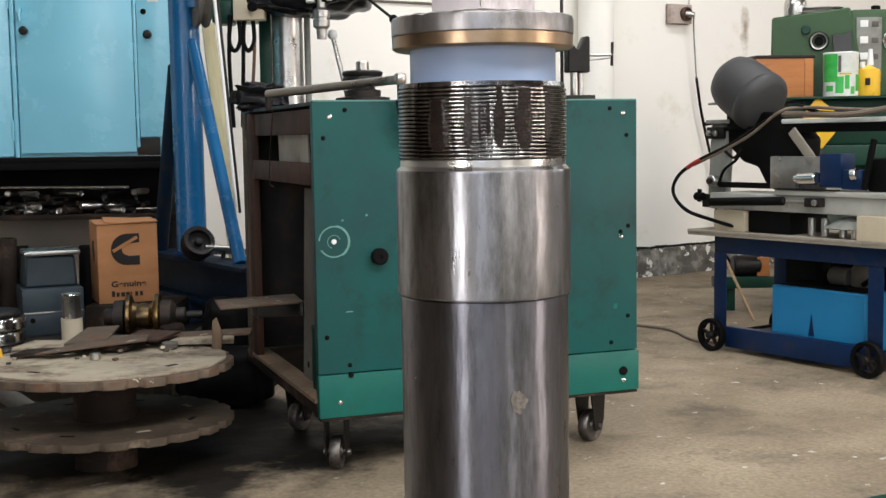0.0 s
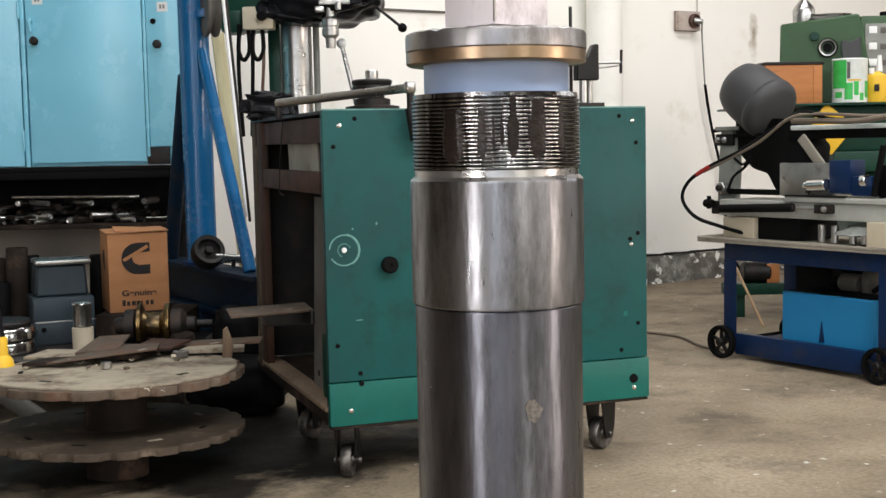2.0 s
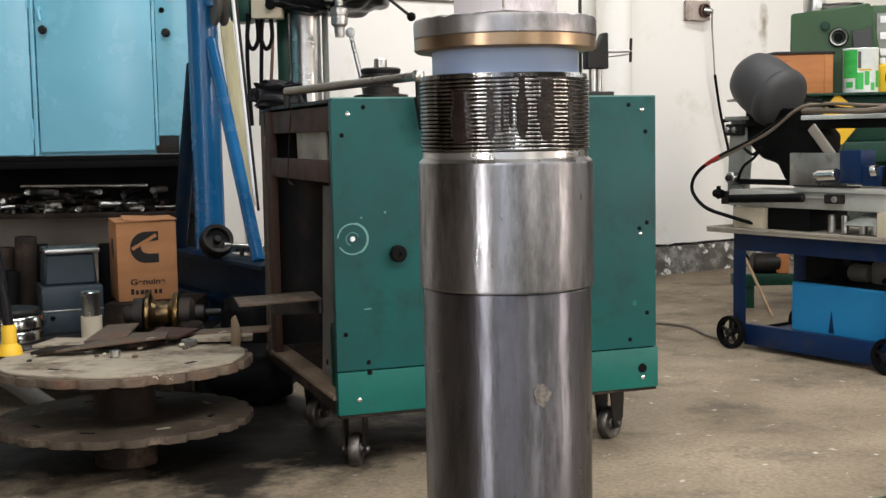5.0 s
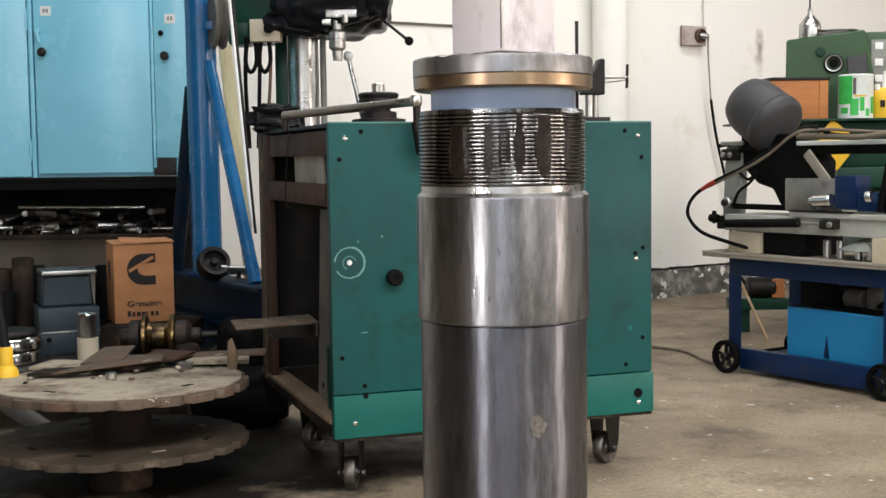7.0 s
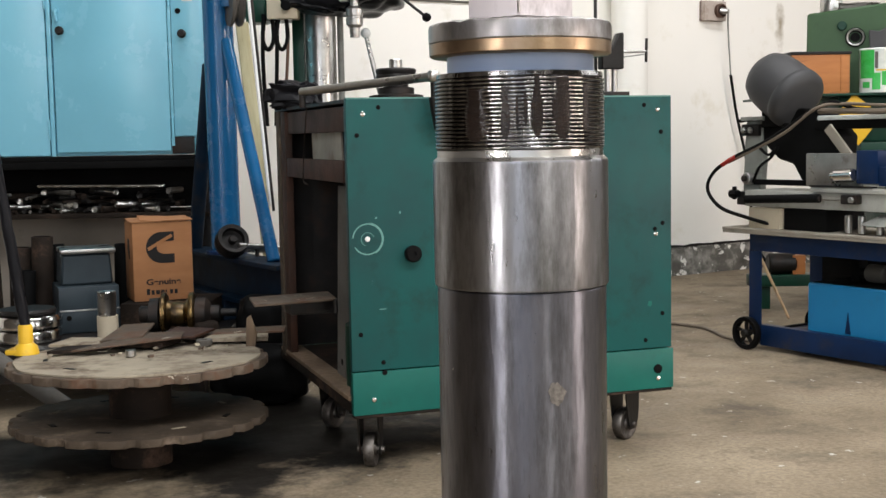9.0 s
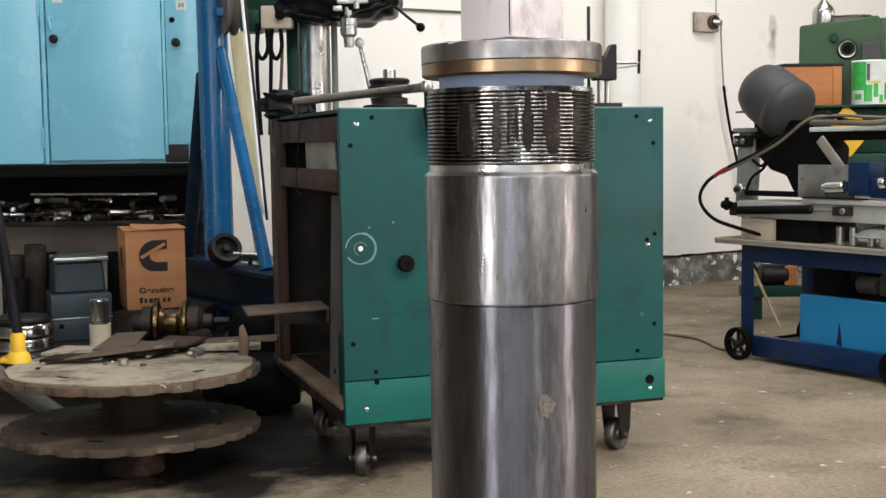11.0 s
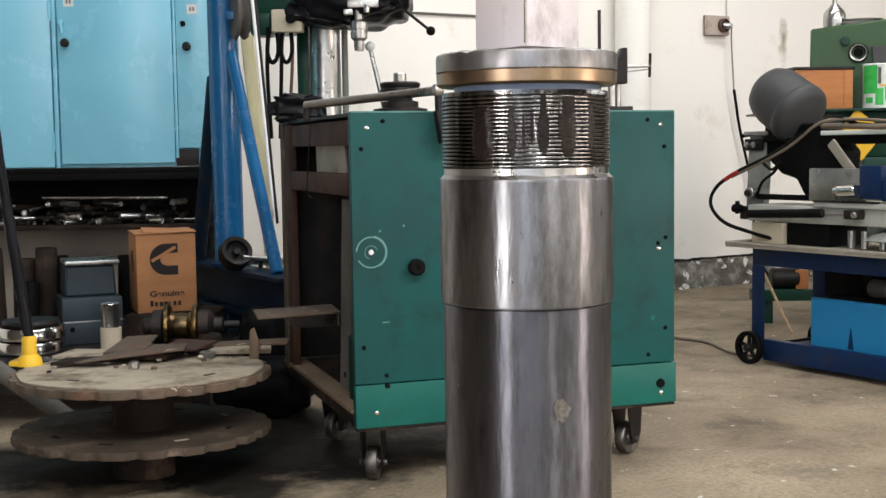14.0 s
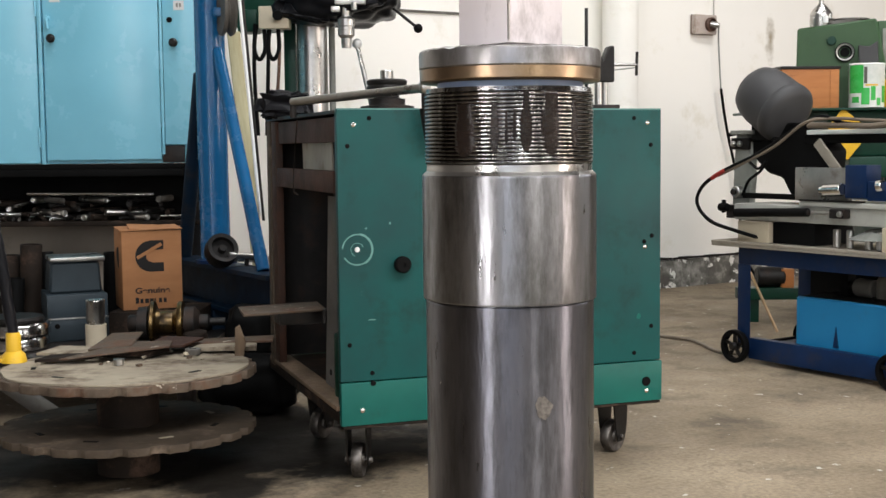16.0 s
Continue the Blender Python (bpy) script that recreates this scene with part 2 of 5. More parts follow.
M_BIN = mat("sky_blue_plastic", (0.015, 0.18, 0.375), (0.012, 0.15, 0.32), scale=3, rough=0.42, bump=0.05, dirt=(0.03, 0.14, 0.26), at=0.7)
M_CARTON = mat("brown_cardboard", (0.36, 0.168, 0.072), (0.28, 0.128, 0.054), scale=5, rough=0.8, bump=0.12, bscale=70, stretch=(1, 1, 3),
               dirt=(0.28, 0.12, 0.05), at=0.66)
M_INK = mat("black_ink", (0.015, 0.013, 0.012), rough=0.7, bump=0)
M_WHITE = mat("white_label", (0.72, 0.73, 0.72), (0.66, 0.67, 0.66), rough=0.6, bump=0)
M_CREAM = mat("cream_paint", (0.55, 0.48, 0.36), (0.45, 0.385, 0.28), rough=0.45, dirt=(0.3, 0.25, 0.18), at=0.66)
M_RUST = mat("rusty_plate", chips=(0.4, 0.35, 0.28), chip_at=0.65, chip_scale=24, c1=(0.12, 0.092, 0.066), c2=(0.055, 0.038, 0.027), scale=10, rough=0.75, bump=0.5, bscale=60, dirt=(0.1, 0.05, 0.03), at=0.56,
             random_tone=0.25)
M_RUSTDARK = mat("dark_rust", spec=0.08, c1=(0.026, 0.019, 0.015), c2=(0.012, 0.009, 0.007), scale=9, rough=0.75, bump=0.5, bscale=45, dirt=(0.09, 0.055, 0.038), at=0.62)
M_DUSTY = mat("dusty_beige_face", (0.34, 0.295, 0.22), (0.23, 0.195, 0.145), scale=6, rough=0.85, bump=0.35, bscale=40, dirt=(0.1, 0.072, 0.05),
              at=0.56, dscale=9)
M_GREYBLUE = mat("grey_blue_paint", (0.036, 0.05, 0.06), (0.025, 0.035, 0.042), scale=6, rough=0.42, bump=0.08, dirt=(0.03, 0.04, 0.05), at=0.64)
M_YELLOW = mat("yellow_paint", (0.72, 0.45, 0.03), (0.6, 0.36, 0.03), rough=0.4, dirt=(0.3, 0.2, 0.05), at=0.68)
M_WOOD = mat("pale_wood", (0.42, 0.3, 0.18), (0.31, 0.21, 0.12), scale=6, stretch=(8, 8, 1), rough=0.65, bump=0.15, dirt=(0.2, 0.12, 0.06), at=0.66)
M_ORANGEWOOD = mat("orange_varnished_wood", (0.42, 0.17, 0.055), (0.34, 0.13, 0.04), scale=5, stretch=(1, 1, 7), rough=0.45, bump=0.1,
                   dirt=(0.16, 0.06, 0.025), at=0.66)
M_OLIVE = mat("machine_green_paint", (0.043, 0.09, 0.04), (0.033, 0.07, 0.031), scale=4, rough=0.42, bump=0.05, dirt=(0.03, 0.055, 0.03), at=0.68)
M_DKGREEN = mat("dark_green_paint", (0.005, 0.042, 0.024), (0.004, 0.03, 0.018), scale=4, rough=0.4, bump=0.05, dirt=(0.01, 0.025, 0.018), at=0.64)
M_MACHGREY = mat("grey_machine_casting", (0.25, 0.258, 0.235), (0.17, 0.178, 0.16), scale=6, rough=0.5, bump=0.12, dirt=(0.12, 0.11, 0.1), at=0.62)
M_COVER = mat("dark_grey_plastic", (0.05, 0.05, 0.051), (0.04, 0.04, 0.041), scale=5, rough=0.5, rvar=0.06, bump=0.12, bscale=160)
M_TABLE = mat("worn_steel_tray", (0.42, 0.38, 0.32), (0.3, 0.27, 0.22), scale=6, rough=0.55, metal=0.4, dirt=(0.18, 0.14, 0.1), at=0.6)
M_CANGREEN = mat("green_tin_print", (0.04, 0.36, 0.06), (0.05, 0.42, 0.09), rough=0.3, bump=0, scale=20)
M_CANWHITE = mat("white_tin_print", (0.75, 0.77, 0.74), (0.6, 0.66, 0.62), rough=0.3, bump=0, scale=30)
M_SCRATCH = mat("rubbed_paint", (0.13, 0.28, 0.25), (0.08, 0.2, 0.18), scale=60, rough=0.6)
M_SCUFF = mat("scuffed_steel", (0.3, 0.28, 0.265), (0.1, 0.095, 0.09), scale=260, rough=0.4, metal=1)
M_BED = mat("pale_grey_casting", (0.42, 0.42, 0.38), (0.3, 0.3, 0.27), scale=6, rough=0.5, bump=0.1, dirt=(0.2, 0.19, 0.17), at=0.63)
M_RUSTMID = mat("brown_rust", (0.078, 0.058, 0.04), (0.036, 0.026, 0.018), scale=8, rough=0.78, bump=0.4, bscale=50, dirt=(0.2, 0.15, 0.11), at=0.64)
# near-black blue for the crane's base beam, feet and rear brace
M_BEAM = mat("near_black_blue_paint", spec=0.15, c1=(0.0035, 0.016, 0.036), c2=(0.002, 0.008, 0.018), scale=7, rough=0.55, bump=0.1, dirt=(0.02, 0.02, 0.02), at=0.58)
M_BOARD = mat("shaded_wall_grey", (0.34, 0.3, 0.255), (0.23, 0.2, 0.17), scale=2, rough=0.8, bump=0.1, dirt=(0.16, 0.15, 0.13), at=0.66, dscale=4)
M_CABLE = mat("brown_black_cable", (0.2, 0.165, 0.125), (0.11, 0.085, 0.065), rough=0.45)
M_DULLWOOD = mat("weathered_wood", (0.2, 0.14, 0.09), (0.13, 0.09, 0.06), scale=6, stretch=(8, 8, 1), rough=0.75)
M_PLANK = mat("greenish_old_plank", (0.5, 0.47, 0.3), (0.38, 0.34, 0.2), scale=6, stretch=(8, 8, 1), rough=0.7, bump=0.15, dirt=(0.2, 0.16, 0.09), at=0.66)
M_SOCKET = mat("greyed_socket_plastic", (0.5, 0.43, 0.38), (0.4, 0.34, 0.3), rough=0.5, dirt=(0.25, 0.19, 0.15), at=0.6)
M_PALEPIPE = mat("pale_conduit", (0.55, 0.53, 0.49), (0.45, 0.43, 0.4), rough=0.6)
M_RED = mat("red_rubber", (0.4, 0.03, 0.025), rough=0.5)
M_HOSE = mat("brown_hose", (0.11, 0.06, 0.04), (0.07, 0.04, 0.03), rough=0.45)
M_BRONZE = mat("oily_bronze", (0.3, 0.19, 0.07), (0.16, 0.1, 0.04), scale=18, rough=0.3, metal=1, dirt=(0.06, 0.045, 0.03), at=0.55, dscale=14)


# ---------------------------------------------------------------- building helpers
def link_mesh(name, bm, material, smooth=40):
    me = bpy.data.meshes.new(name)
    bmesh.ops.recalc_face_normals(bm, faces=bm.faces)
    if smooth:
        for f in bm.faces:
            f.smooth = True
        for e in bm.edges:
            if len(e.link_faces) == 2 and e.calc_face_angle(0) > radians(smooth):
                e.smooth = False
    bm.to_mesh(me)
    bm.free()
    me.materials.append(material)
    return new(name, me)


def part(name, bm, material, parent, label="", smooth=40):
    ob = link_mesh(name, bm, material, smooth)
    ob.parent = parent
    return tagged(ob, label)


def single(name, bm, material, label, category, group="", kind="", m=None, smooth=40):
    ob = link_mesh(name, bm, material, smooth)
    if m is not None:
        ob.matrix_world = m
    return tagged(ob, label, category, group, kind)


def thing(name, label, category, m, group="", kind=""):
    ob = new(name)
    ob.empty_display_size = 0.05
    ob.matrix_world = m
    return tagged(ob, label, category, group, kind)


def box(lo, hi, bevel=0.0, m=None, bm=None):
    """A box between two corners, its edges rounded by bevel."""
    own = bmesh.new()
    bmesh.ops.create_cube(own, size=1)
    lo, hi = Vector(lo), Vector(hi)
    bmesh.ops.transform(own, matrix=Matrix.Translation((lo + hi) / 2) @ Matrix.Diagonal((*(hi - lo), 1)), verts=own.verts)
    if bevel:
        bmesh.ops.bevel(own, geom=own.edges[:], offset=bevel, segments=2, affect="EDGES", profile=0.6)
    if m is not None:
        bmesh.ops.transform(own, matrix=m, verts=own.verts)
    return join(bm, own)


def join(bm, own):
    if bm is None:
        return own
    me = bpy.data.meshes.new("tmp")
    own.to_mesh(me)
    own.free()
    bm.from_mesh(me)
    bpy.data.meshes.remove(me)
    return bm


def lathe(profile, segs=32, m=None, bm=None, wobble=0.0):
    """Turns a profile of (radius, height) about z. Radius 0 closes an end."""
    own = bmesh.new()
    rings = []
    for r, z in profile:
        if r <= 1e-6:
            rings.append([own.verts.new((0, 0, z))])
        else:
            rings.append([own.verts.new((r * math.cos(a), r * math.sin(a), z)) for a in (2 * math.pi * i / segs for i in range(segs))])
    for a, b in zip(rings, rings[1:]):
        for i in range(segs):
            j = (i + 1) % segs
            q = [a[i % len(a)], a[j % len(a)], b[j % len(b)], b[i % len(b)]]
            q = [v for n, v in enumerate(q) if v not in q[:n]]
            if len(q) > 2:
                own.faces.new(q)
    if m is not None:
        bmesh.ops.transform(own, matrix=m, verts=own.verts)
    return join(bm, own)


def rod(p, q, r, segs=12, r2=None, bm=None, round_end=0.15):
    """A round bar from p to q with softened ends."""
    p, q = Vector(p), Vector(q)
    h = (q - p).length
    r2 = r if r2 is None else r2
    c = min(r, r2) * round_end
    m = Matrix.Translation(p) @ (q - p).to_track_quat("Z", "Y").to_matrix().to_4x4()
    return lathe([(0, 0), (r - c, 0), (r, c), (r2, h - c), (r2 - c, h), (0, h)], segs, m, bm)


def tube(points, r, segs=8, bm=None):
    """A hose along a smooth line through the points."""
    pts = [Vector(p) for p in points]
    line = []
    for i in range(len(pts) - 1):
        a, b = pts[i], pts[i + 1]
        p0 = pts[i - 1] if i else a + (a - b)
        p3 = pts[i + 2] if i + 2 < len(pts) else b + (b - a)
        for k in range(6):
            t = k / 6
            line.append(0.5 * ((2 * a) + (b - p0) * t + (2 * p0 - 5 * a + 4 * b - p3) * t * t + (3 * a - p0 - 3 * b + p3) * t ** 3))
    line.append(pts[-1])
    own = bmesh.new()
    rings = []
    for i, p in enumerate(line):
        d = (line[min(i + 1, len(line) - 1)] - line[max(i - 1, 0)]).normalized()
        # the ring turns with the line and never flips about it
        turn = d.to_track_quat("Z", "Y") if i == 0 else last.rotation_difference(d) @ turn
        last = d
        q = turn.to_matrix()
        rings.append([own.verts.new(p + q @ Vector((r * math.cos(a), r * math.sin(a), 0))) for a in (2 * math.pi * k / segs for k in range(segs))])
    for a, b in zip(rings, rings[1:]):
        for k in range(segs):
            own.faces.new((a[k], a[(k + 1) % segs], b[(k + 1) % segs], b[k]))
    own.faces.new(rings[0][::-1])
    own.faces.new(rings[-1])
    return join(bm, own)


def plate(outline, z0, z1, bevel=0.0, m=None, bm=None):
    """A flat piece with an outline in x and y, from z0 to z1."""
    own = bmesh.new()
    f = own.faces.new([own.verts.new((x, y, z0)) for x, y in outline])
    top = bmesh.ops.extrude_face_region(own, geom=[f])
    bmesh.ops.translate(own, vec=(0, 0, z1 - z0), verts=[v for v in top["geom"] if isinstance(v, bmesh.types.BMVert)])
    if bevel:
        bmesh.ops.bevel(own, geom=own.edges[:], offset=bevel, segments=1, affect="EDGES")
    if m is not None:
        bmesh.ops.transform(own, matrix=m, verts=own.verts)
    return join(bm, own)


def lump(size, m=None, cuts=3, rough=0.15, freq=4.0, seed=0, bm=None):
    """A crumpled rounded body."""
    own = bmesh.new()
    bmesh.ops.create_icosphere(own, subdivisions=cuts, radius=1)
    for v in own.verts:
        k = noise.noise(v.co * freq + Vector((seed, seed * 2, 0))) * rough
        s = v.co.normalized() * (1 + k)
        p = 0.55
        s = Vector([math.copysign(abs(c) ** p, c) if abs(c) > 1e-6 else 0 for c in s]) * 0.8
        v.co = Vector((s.x * size[0], s.y * size[1], s.z * size[2]))
    if m is not None:
        bmesh.ops.transform(own, matrix=m, verts=own.verts)
    return join(bm, own)


def ball(r, m, bm=None):
    n = 10
    return lathe([(r * math.sin(math.pi * i / n), -r * math.cos(math.pi * i / n)) for i in range(n + 1)], 20, m, bm)


def moved(m, bm):
    bmesh.ops.transform(bm, matrix=m, verts=bm.verts)
    return bm


RX90 = pose(0, 0, 0, 90, 0, 0)
RY90 = pose(0, 0, 0, 0, 90, 0)


# ---------------------------------------------------------------- structure
def wall(name, p0, along, inward, length, openings, material):
    """A wall 0.25 m thick with real openings; local x runs along it, y into the room."""
    bm = bmesh.new()
    x = 0.0
    for a, b, lo, hi, *_ in sorted(openings):
        box((x, -0.25, 0), (a, 0, HIGH), bm=bm)
        if lo > 0.02:
            box((a, -0.25, 0), (b, 0, lo), bm=bm)
        box((a, -0.25, hi), (b, 0, HIGH), bm=bm)
        x = b
    box((x, -0.25, 0), (length, 0, HIGH), bm=bm)
    m = Matrix.Translation(p0) @ Matrix((along.normalized(), inward.normalized(), (0, 0, 1))).transposed().to_4x4()
    text = "white painted plaster workshop wall" if material == M_WALL else "dark wall out of view with openings"
    return single(name, bm, material, text, "wall", kind="structure", m=m, smooth=0)


WALL_M = Matrix.Translation(CA) @ Matrix((E2, N2, (0, 0, 1))).transposed().to_4x4()
wall("wall_back", CA, E2, N2, LEN_B, [], M_WALL)
wall("wall_left", CA, N2, E2, LEN_S, LEFT_OPEN, M_DARKWALL)
wall("wall_rear", CD, E2, -N2, LEN_B, REAR_OPEN, M_DARKWALL)
wall("wall_right", CB, N2, -E2, LEN_S, RIGHT_OPEN, M_DARKWALL)
floor_bm = bmesh.new()
box((-0.3, -0.3, -0.2), (LEN_B + 0.3, LEN_S + 0.3, 0), bm=floor_bm)
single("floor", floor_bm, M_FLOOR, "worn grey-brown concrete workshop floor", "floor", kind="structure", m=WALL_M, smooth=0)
ceil = bmesh.new()
(a0, a1, b0, b1), (c0, c1, d0, d1) = ROOF_OPEN[0][:4], ROOF_OPEN[1][:4]
END, FAR = LEN_B + 0.3, LEN_S + 0.3
for lo, hi in (((-0.3, -0.3), (END, b0)), ((-0.3, b0), (a0, b1)), ((a1, b0), (END, b1)), ((-0.3, b1), (END, d0)), ((-0.3, d0), (c0, d1)), ((c1, d0), (END, d1)), ((-0.3, d1), (END, FAR))):
    box((*lo, HIGH), (*hi, HIGH + 0.2), bm=ceil)
single("ceiling", ceil, M_CEIL, "dark ceiling out of view with skylights", "ceiling", kind="structure",
       m=WALL_M, smooth=0)
# painted skirting with an uneven top edge
sk = bmesh.new()
random.seed(4)
for i in range(70):
    x = 4.5 + i * 0.09
    box((x, 0, 0), (x + 0.09, 0.012 + random.random() * 0.003, 0.166 + random.uniform(-0.004, 0.005)), bm=sk)
single("baseboard", sk, M_SKIRT, "peeling dark grey painted skirting at the wall foot", "skirting", kind="structure", m=WALL_M, smooth=0)
edge = bmesh.new()
for i in range(210):
    x = 4.5 + i * 0.03
    h = 0.007 + 0.006 * noise.noise((i * 0.31, 0, 0)) + random.uniform(0, 0.004)
    box((x, 0.0, 0.168), (x + 0.03, 0.0155, 0.171 + max(0.002, h)), bm=edge)
single("trim", edge, M_INK, "ragged black paint line above the skirting", "paint line", kind="structure", m=WALL_M, smooth=0)
single("trim", box((5.6, 0, 1.535), (7.32, 0.012, 1.547), 0.002), M_GREYPANEL, "thin grey rail along the white wall", "trim", kind="structure", m=WALL_M)


def wall_at(s, off, z):
    """A place on the back wall: along it, off it, up."""
    return WALL_M @ Vector((s, off, z))


# ---------------------------------------------------------------- wall fittings
def wall_fittings():
    p = wall_at(8.13, 0.11, 0)
    single("wall_pipe", lathe([(0, 0), (0.1, 0), (0.1, HIGH), (0, HIGH)], 32), M_WALL, "white painted round pipe standing against the wall",
           "pipe", m=Matrix.Translation(p))
    s = thing("wall_socket", "cream surface-mounted power socket with a plug", "socket", WALL_M @ pose(8.84, 0, 1.555))
    part("back_box", box((-0.085, 0, -0.057), (0.085, 0.05, 0.057), 0.006), M_SOCKET, s)
    part("cover_edge", box((-0.087, 0.012, -0.059), (0.087, 0.018, 0.059), 0.001), M_HOSE, s)
    part("socket_ring", moved(pose(0.03, 0.05, 0, -90, 0, 0), lathe([(0, 0), (0.042, 0), (0.042, 0.02), (0.034, 0.026), (0.03, 0.008), (0, 0.008)], 24)),
         M_HOSE, s, "brown round socket face")
    part("plug", rod((0.035, 0.058, 0), (0.055, 0.1, -0.008), 0.024, 14, 0.015), M_STEEL, s, "scratched metal plug")
    single("conduit", tube([wall_at(8.937, 0.012, 1.56), wall_at(8.933, 0.01, 2.2), wall_at(8.933, 0.01, HIGH - 0.01)], 0.004), M_PALEPIPE,
           "thin grey conduit running up the wall", "conduit")
    single("power_cord", tube([wall_at(8.89, 0.1, 1.545), wall_at(8.93, 0.06, 1.45), wall_at(8.962, 0.05, 1.17)], 0.0045), M_MACHGREY,
           "thin grey cord hanging from the socket", "cord")
    single("power_cord", tube([wall_at(8.962, 0.05, 1.18), wall_at(9.01, 0.05, 0.95), wall_at(9.11, 0.05, 0.6), wall_at(9.13, 0.08, 0.2), wall_at(9.15, 0.2, 0.012)], 0.0085),
           M_BLACK, "thick black cord hanging down the wall", "cord")
    single("extension_cable", tube([(0.45, 5.75, 0.008), (0.7, 5.55, 0.008), (0.862, 5.429, 0.008), (0.98, 5.29, 0.008), (1.035, 5.0, 0.008), (1.2, 4.9, 0.008)], 0.0065), M_CABLE,
           "brown extension cable lying on the floor", "cable")


# ---------------------------------------------------------------- hydraulic cylinder, gland, press bar
CX, CY = 0.0305, 0.790


def oil_dark_run(a, w, neck, z1, z0):
    """A thin dark skin on the thread, oil and dulled reflection, with a narrow neck, a belly and a wavy edge."""
    bm = bmesh.new()
    rows, cols, grid = 22, 6, []
    for i in range(rows + 1):
        u = i / rows
        z = z1 + (z0 - z1) * u
        k = neck + (1 - neck) * min(1, max(0, (u - 0.28) / 0.16)) - 0.75 * max(0, u - 0.82) / 0.18
        row = []
        for j in range(cols + 1):
            v = -1 + 2 * j / cols
            half = w * k * (1 + 0.16 * noise.noise((a + 5 * (v > 0), u * 6, 1.7)))
            g = radians(a + half * v - 90)
            r = 0.0516 if abs(v) == 1 or i in (0, rows) else 0.0533
            row.append(bm.verts.new((r * math.cos(g), r * math.sin(g), z)))
        grid.append(row)
    for p, q in zip(grid, grid[1:]):
        for j in range(cols):
            bm.faces.new((p[j], q[j], q[j + 1], p[j + 1]))
    return bm


def hydraulic_cylinder():
    c = thing("hydraulic_cylinder", "upright bare steel hydraulic cylinder barrel with a threaded mouth", "hydraulic cylinder", pose(CX, CY, 0))
    part("tube", lathe([(0, 0), (0.0500, 0), (0.0534, 0.004), (0.0534, 0.01), (0.0534, 0.7498), (0.0534, 0.7503), (0.0531, 0.7509), (0.0512, 0.7511), (0.0512, 0.752)], 96), M_BARREL, c)
    part("collar", lathe([(0.0512, 0.752), (0.0549, 0.75205), (0.0551, 0.7526), (0.0551, 0.7532), (0.0551, 0.8282), (0.0551, 0.8288), (0.0548, 0.8298)], 96), M_COLLAR, c)
    part("shoulder", lathe([(0.0548, 0.8298), (0.0532, 0.8314), (0.0522, 0.8322), (0.0521, 0.8362), (0.0512, 0.8364)], 96), M_STEEL, c, "bright chamfered shoulder")
    prof = [(0.0512, 0.8364)]
    n, z0, z1 = 18, 0.8366, 0.8797
    for i in range(n):
        z = z0 + (z1 - z0) * i / n
        p = (z1 - z0) / n
        prof += [(0.0520, z), (0.0528, z + p * 0.2), (0.0531, z + p * 0.38), (0.0531, z + p * 0.66), (0.0528, z + p * 0.84)]
    prof += [(0.0517, z1), (0.0522, z1 + 0.0008), (0.0518, 0.8832), (0.0472, 0.8832), (0.0465, 0.8824), (0.0465, 0.78), (0, 0.78)]
    part("thread", lathe(prof, 96), M_THREAD, c, "oily threaded mouth", smooth=25)
    # brown oil that has run down over the thread, and dark runs painted in to break its bright reflections: bearing,
    # half width, neck, top, bottom
    for a, w, neck, z1, z0 in ((9.2, 5.2, 0.5, 0.8810, 0.8430), (26.5, 8.0, 0.85, 0.8805, 0.8410), (-11.2, 4.0, 0.8, 0.8750, 0.8420), (-32, 10.0, 0.8, 0.8740, 0.8400),
                               (-3.6, 1.3, 0.8, 0.8690, 0.8470), (1.8, 1.6, 0.7, 0.8720, 0.8500), (20.2, 1.2, 0.8, 0.8690, 0.8530), (46, 4.5, 0.7, 0.8760, 0.8460)):
        part("oil_dark_run", oil_dark_run(a, w, neck, z1, z0), M_OIL, c, "dark run of brown oil and dulled reflection")
    # scuff on the barrel
    part("scuff", moved(pose(0.0182, -0.05035, 0.690, 0, 0, 19.9),
                        plate([(0.0054 * (1 + 0.16 * math.sin(3 * a + 1) + 0.07 * math.sin(7 * a)) * math.cos(a), 0.0066 * (1 + 0.14 * math.cos(2 * a + 2) + 0.06 * math.cos(9 * a)) * math.sin(a))
                               for a in (2 * math.pi * i / 36 for i in range(36))], 0, 0.0003, m=RX90)), M_SCUFF, c, "pale scuff mark")
    return c


def gland():
    g = thing("gland", "steel gland flange over a bronze ring and pale nylon seal", "gland", pose(CX + 0.0008, CY, 0.904))
    fb = lathe([(0, 0.008), (0.0562, 0.008), (0.0571, 0.0090), (0.0571, 0.0175), (0.0566, 0.0192), (0.0545, 0.0202), (0, 0.0205)], 96)
    for v in fb.verts:
        if v.co.z > 0.012 and v.co.xy.length > 0.05:
            a = math.atan2(v.co.y, v.co.x)
            k = noise.noise((14 * math.cos(a), 14 * math.sin(a), v.co.z * 90))
            v.co.z += 0.0013 * min(0.25, k)
            v.co.x *= 1 + 0.008 * min(0.12, k)
            v.co.y *= 1 + 0.008 * min(0.12, k)
    part("steel_flange", fb, M_FLANGE, g)
    part("bronze_ring", lathe([(0, 0), (0.0550, 0), (0.0567, 0.0012), (0.0569, 0.008), (0, 0.008)], 96), M_BRASS, g, "polished bronze ring")
    part("seal", lathe([(0, -0.06), (0.0452, -0.06), (0.0458, -0.058), (0.0458, 0), (0, 0)], 96), M_SEAL, g, "pale blue-white nylon seal")
    return g


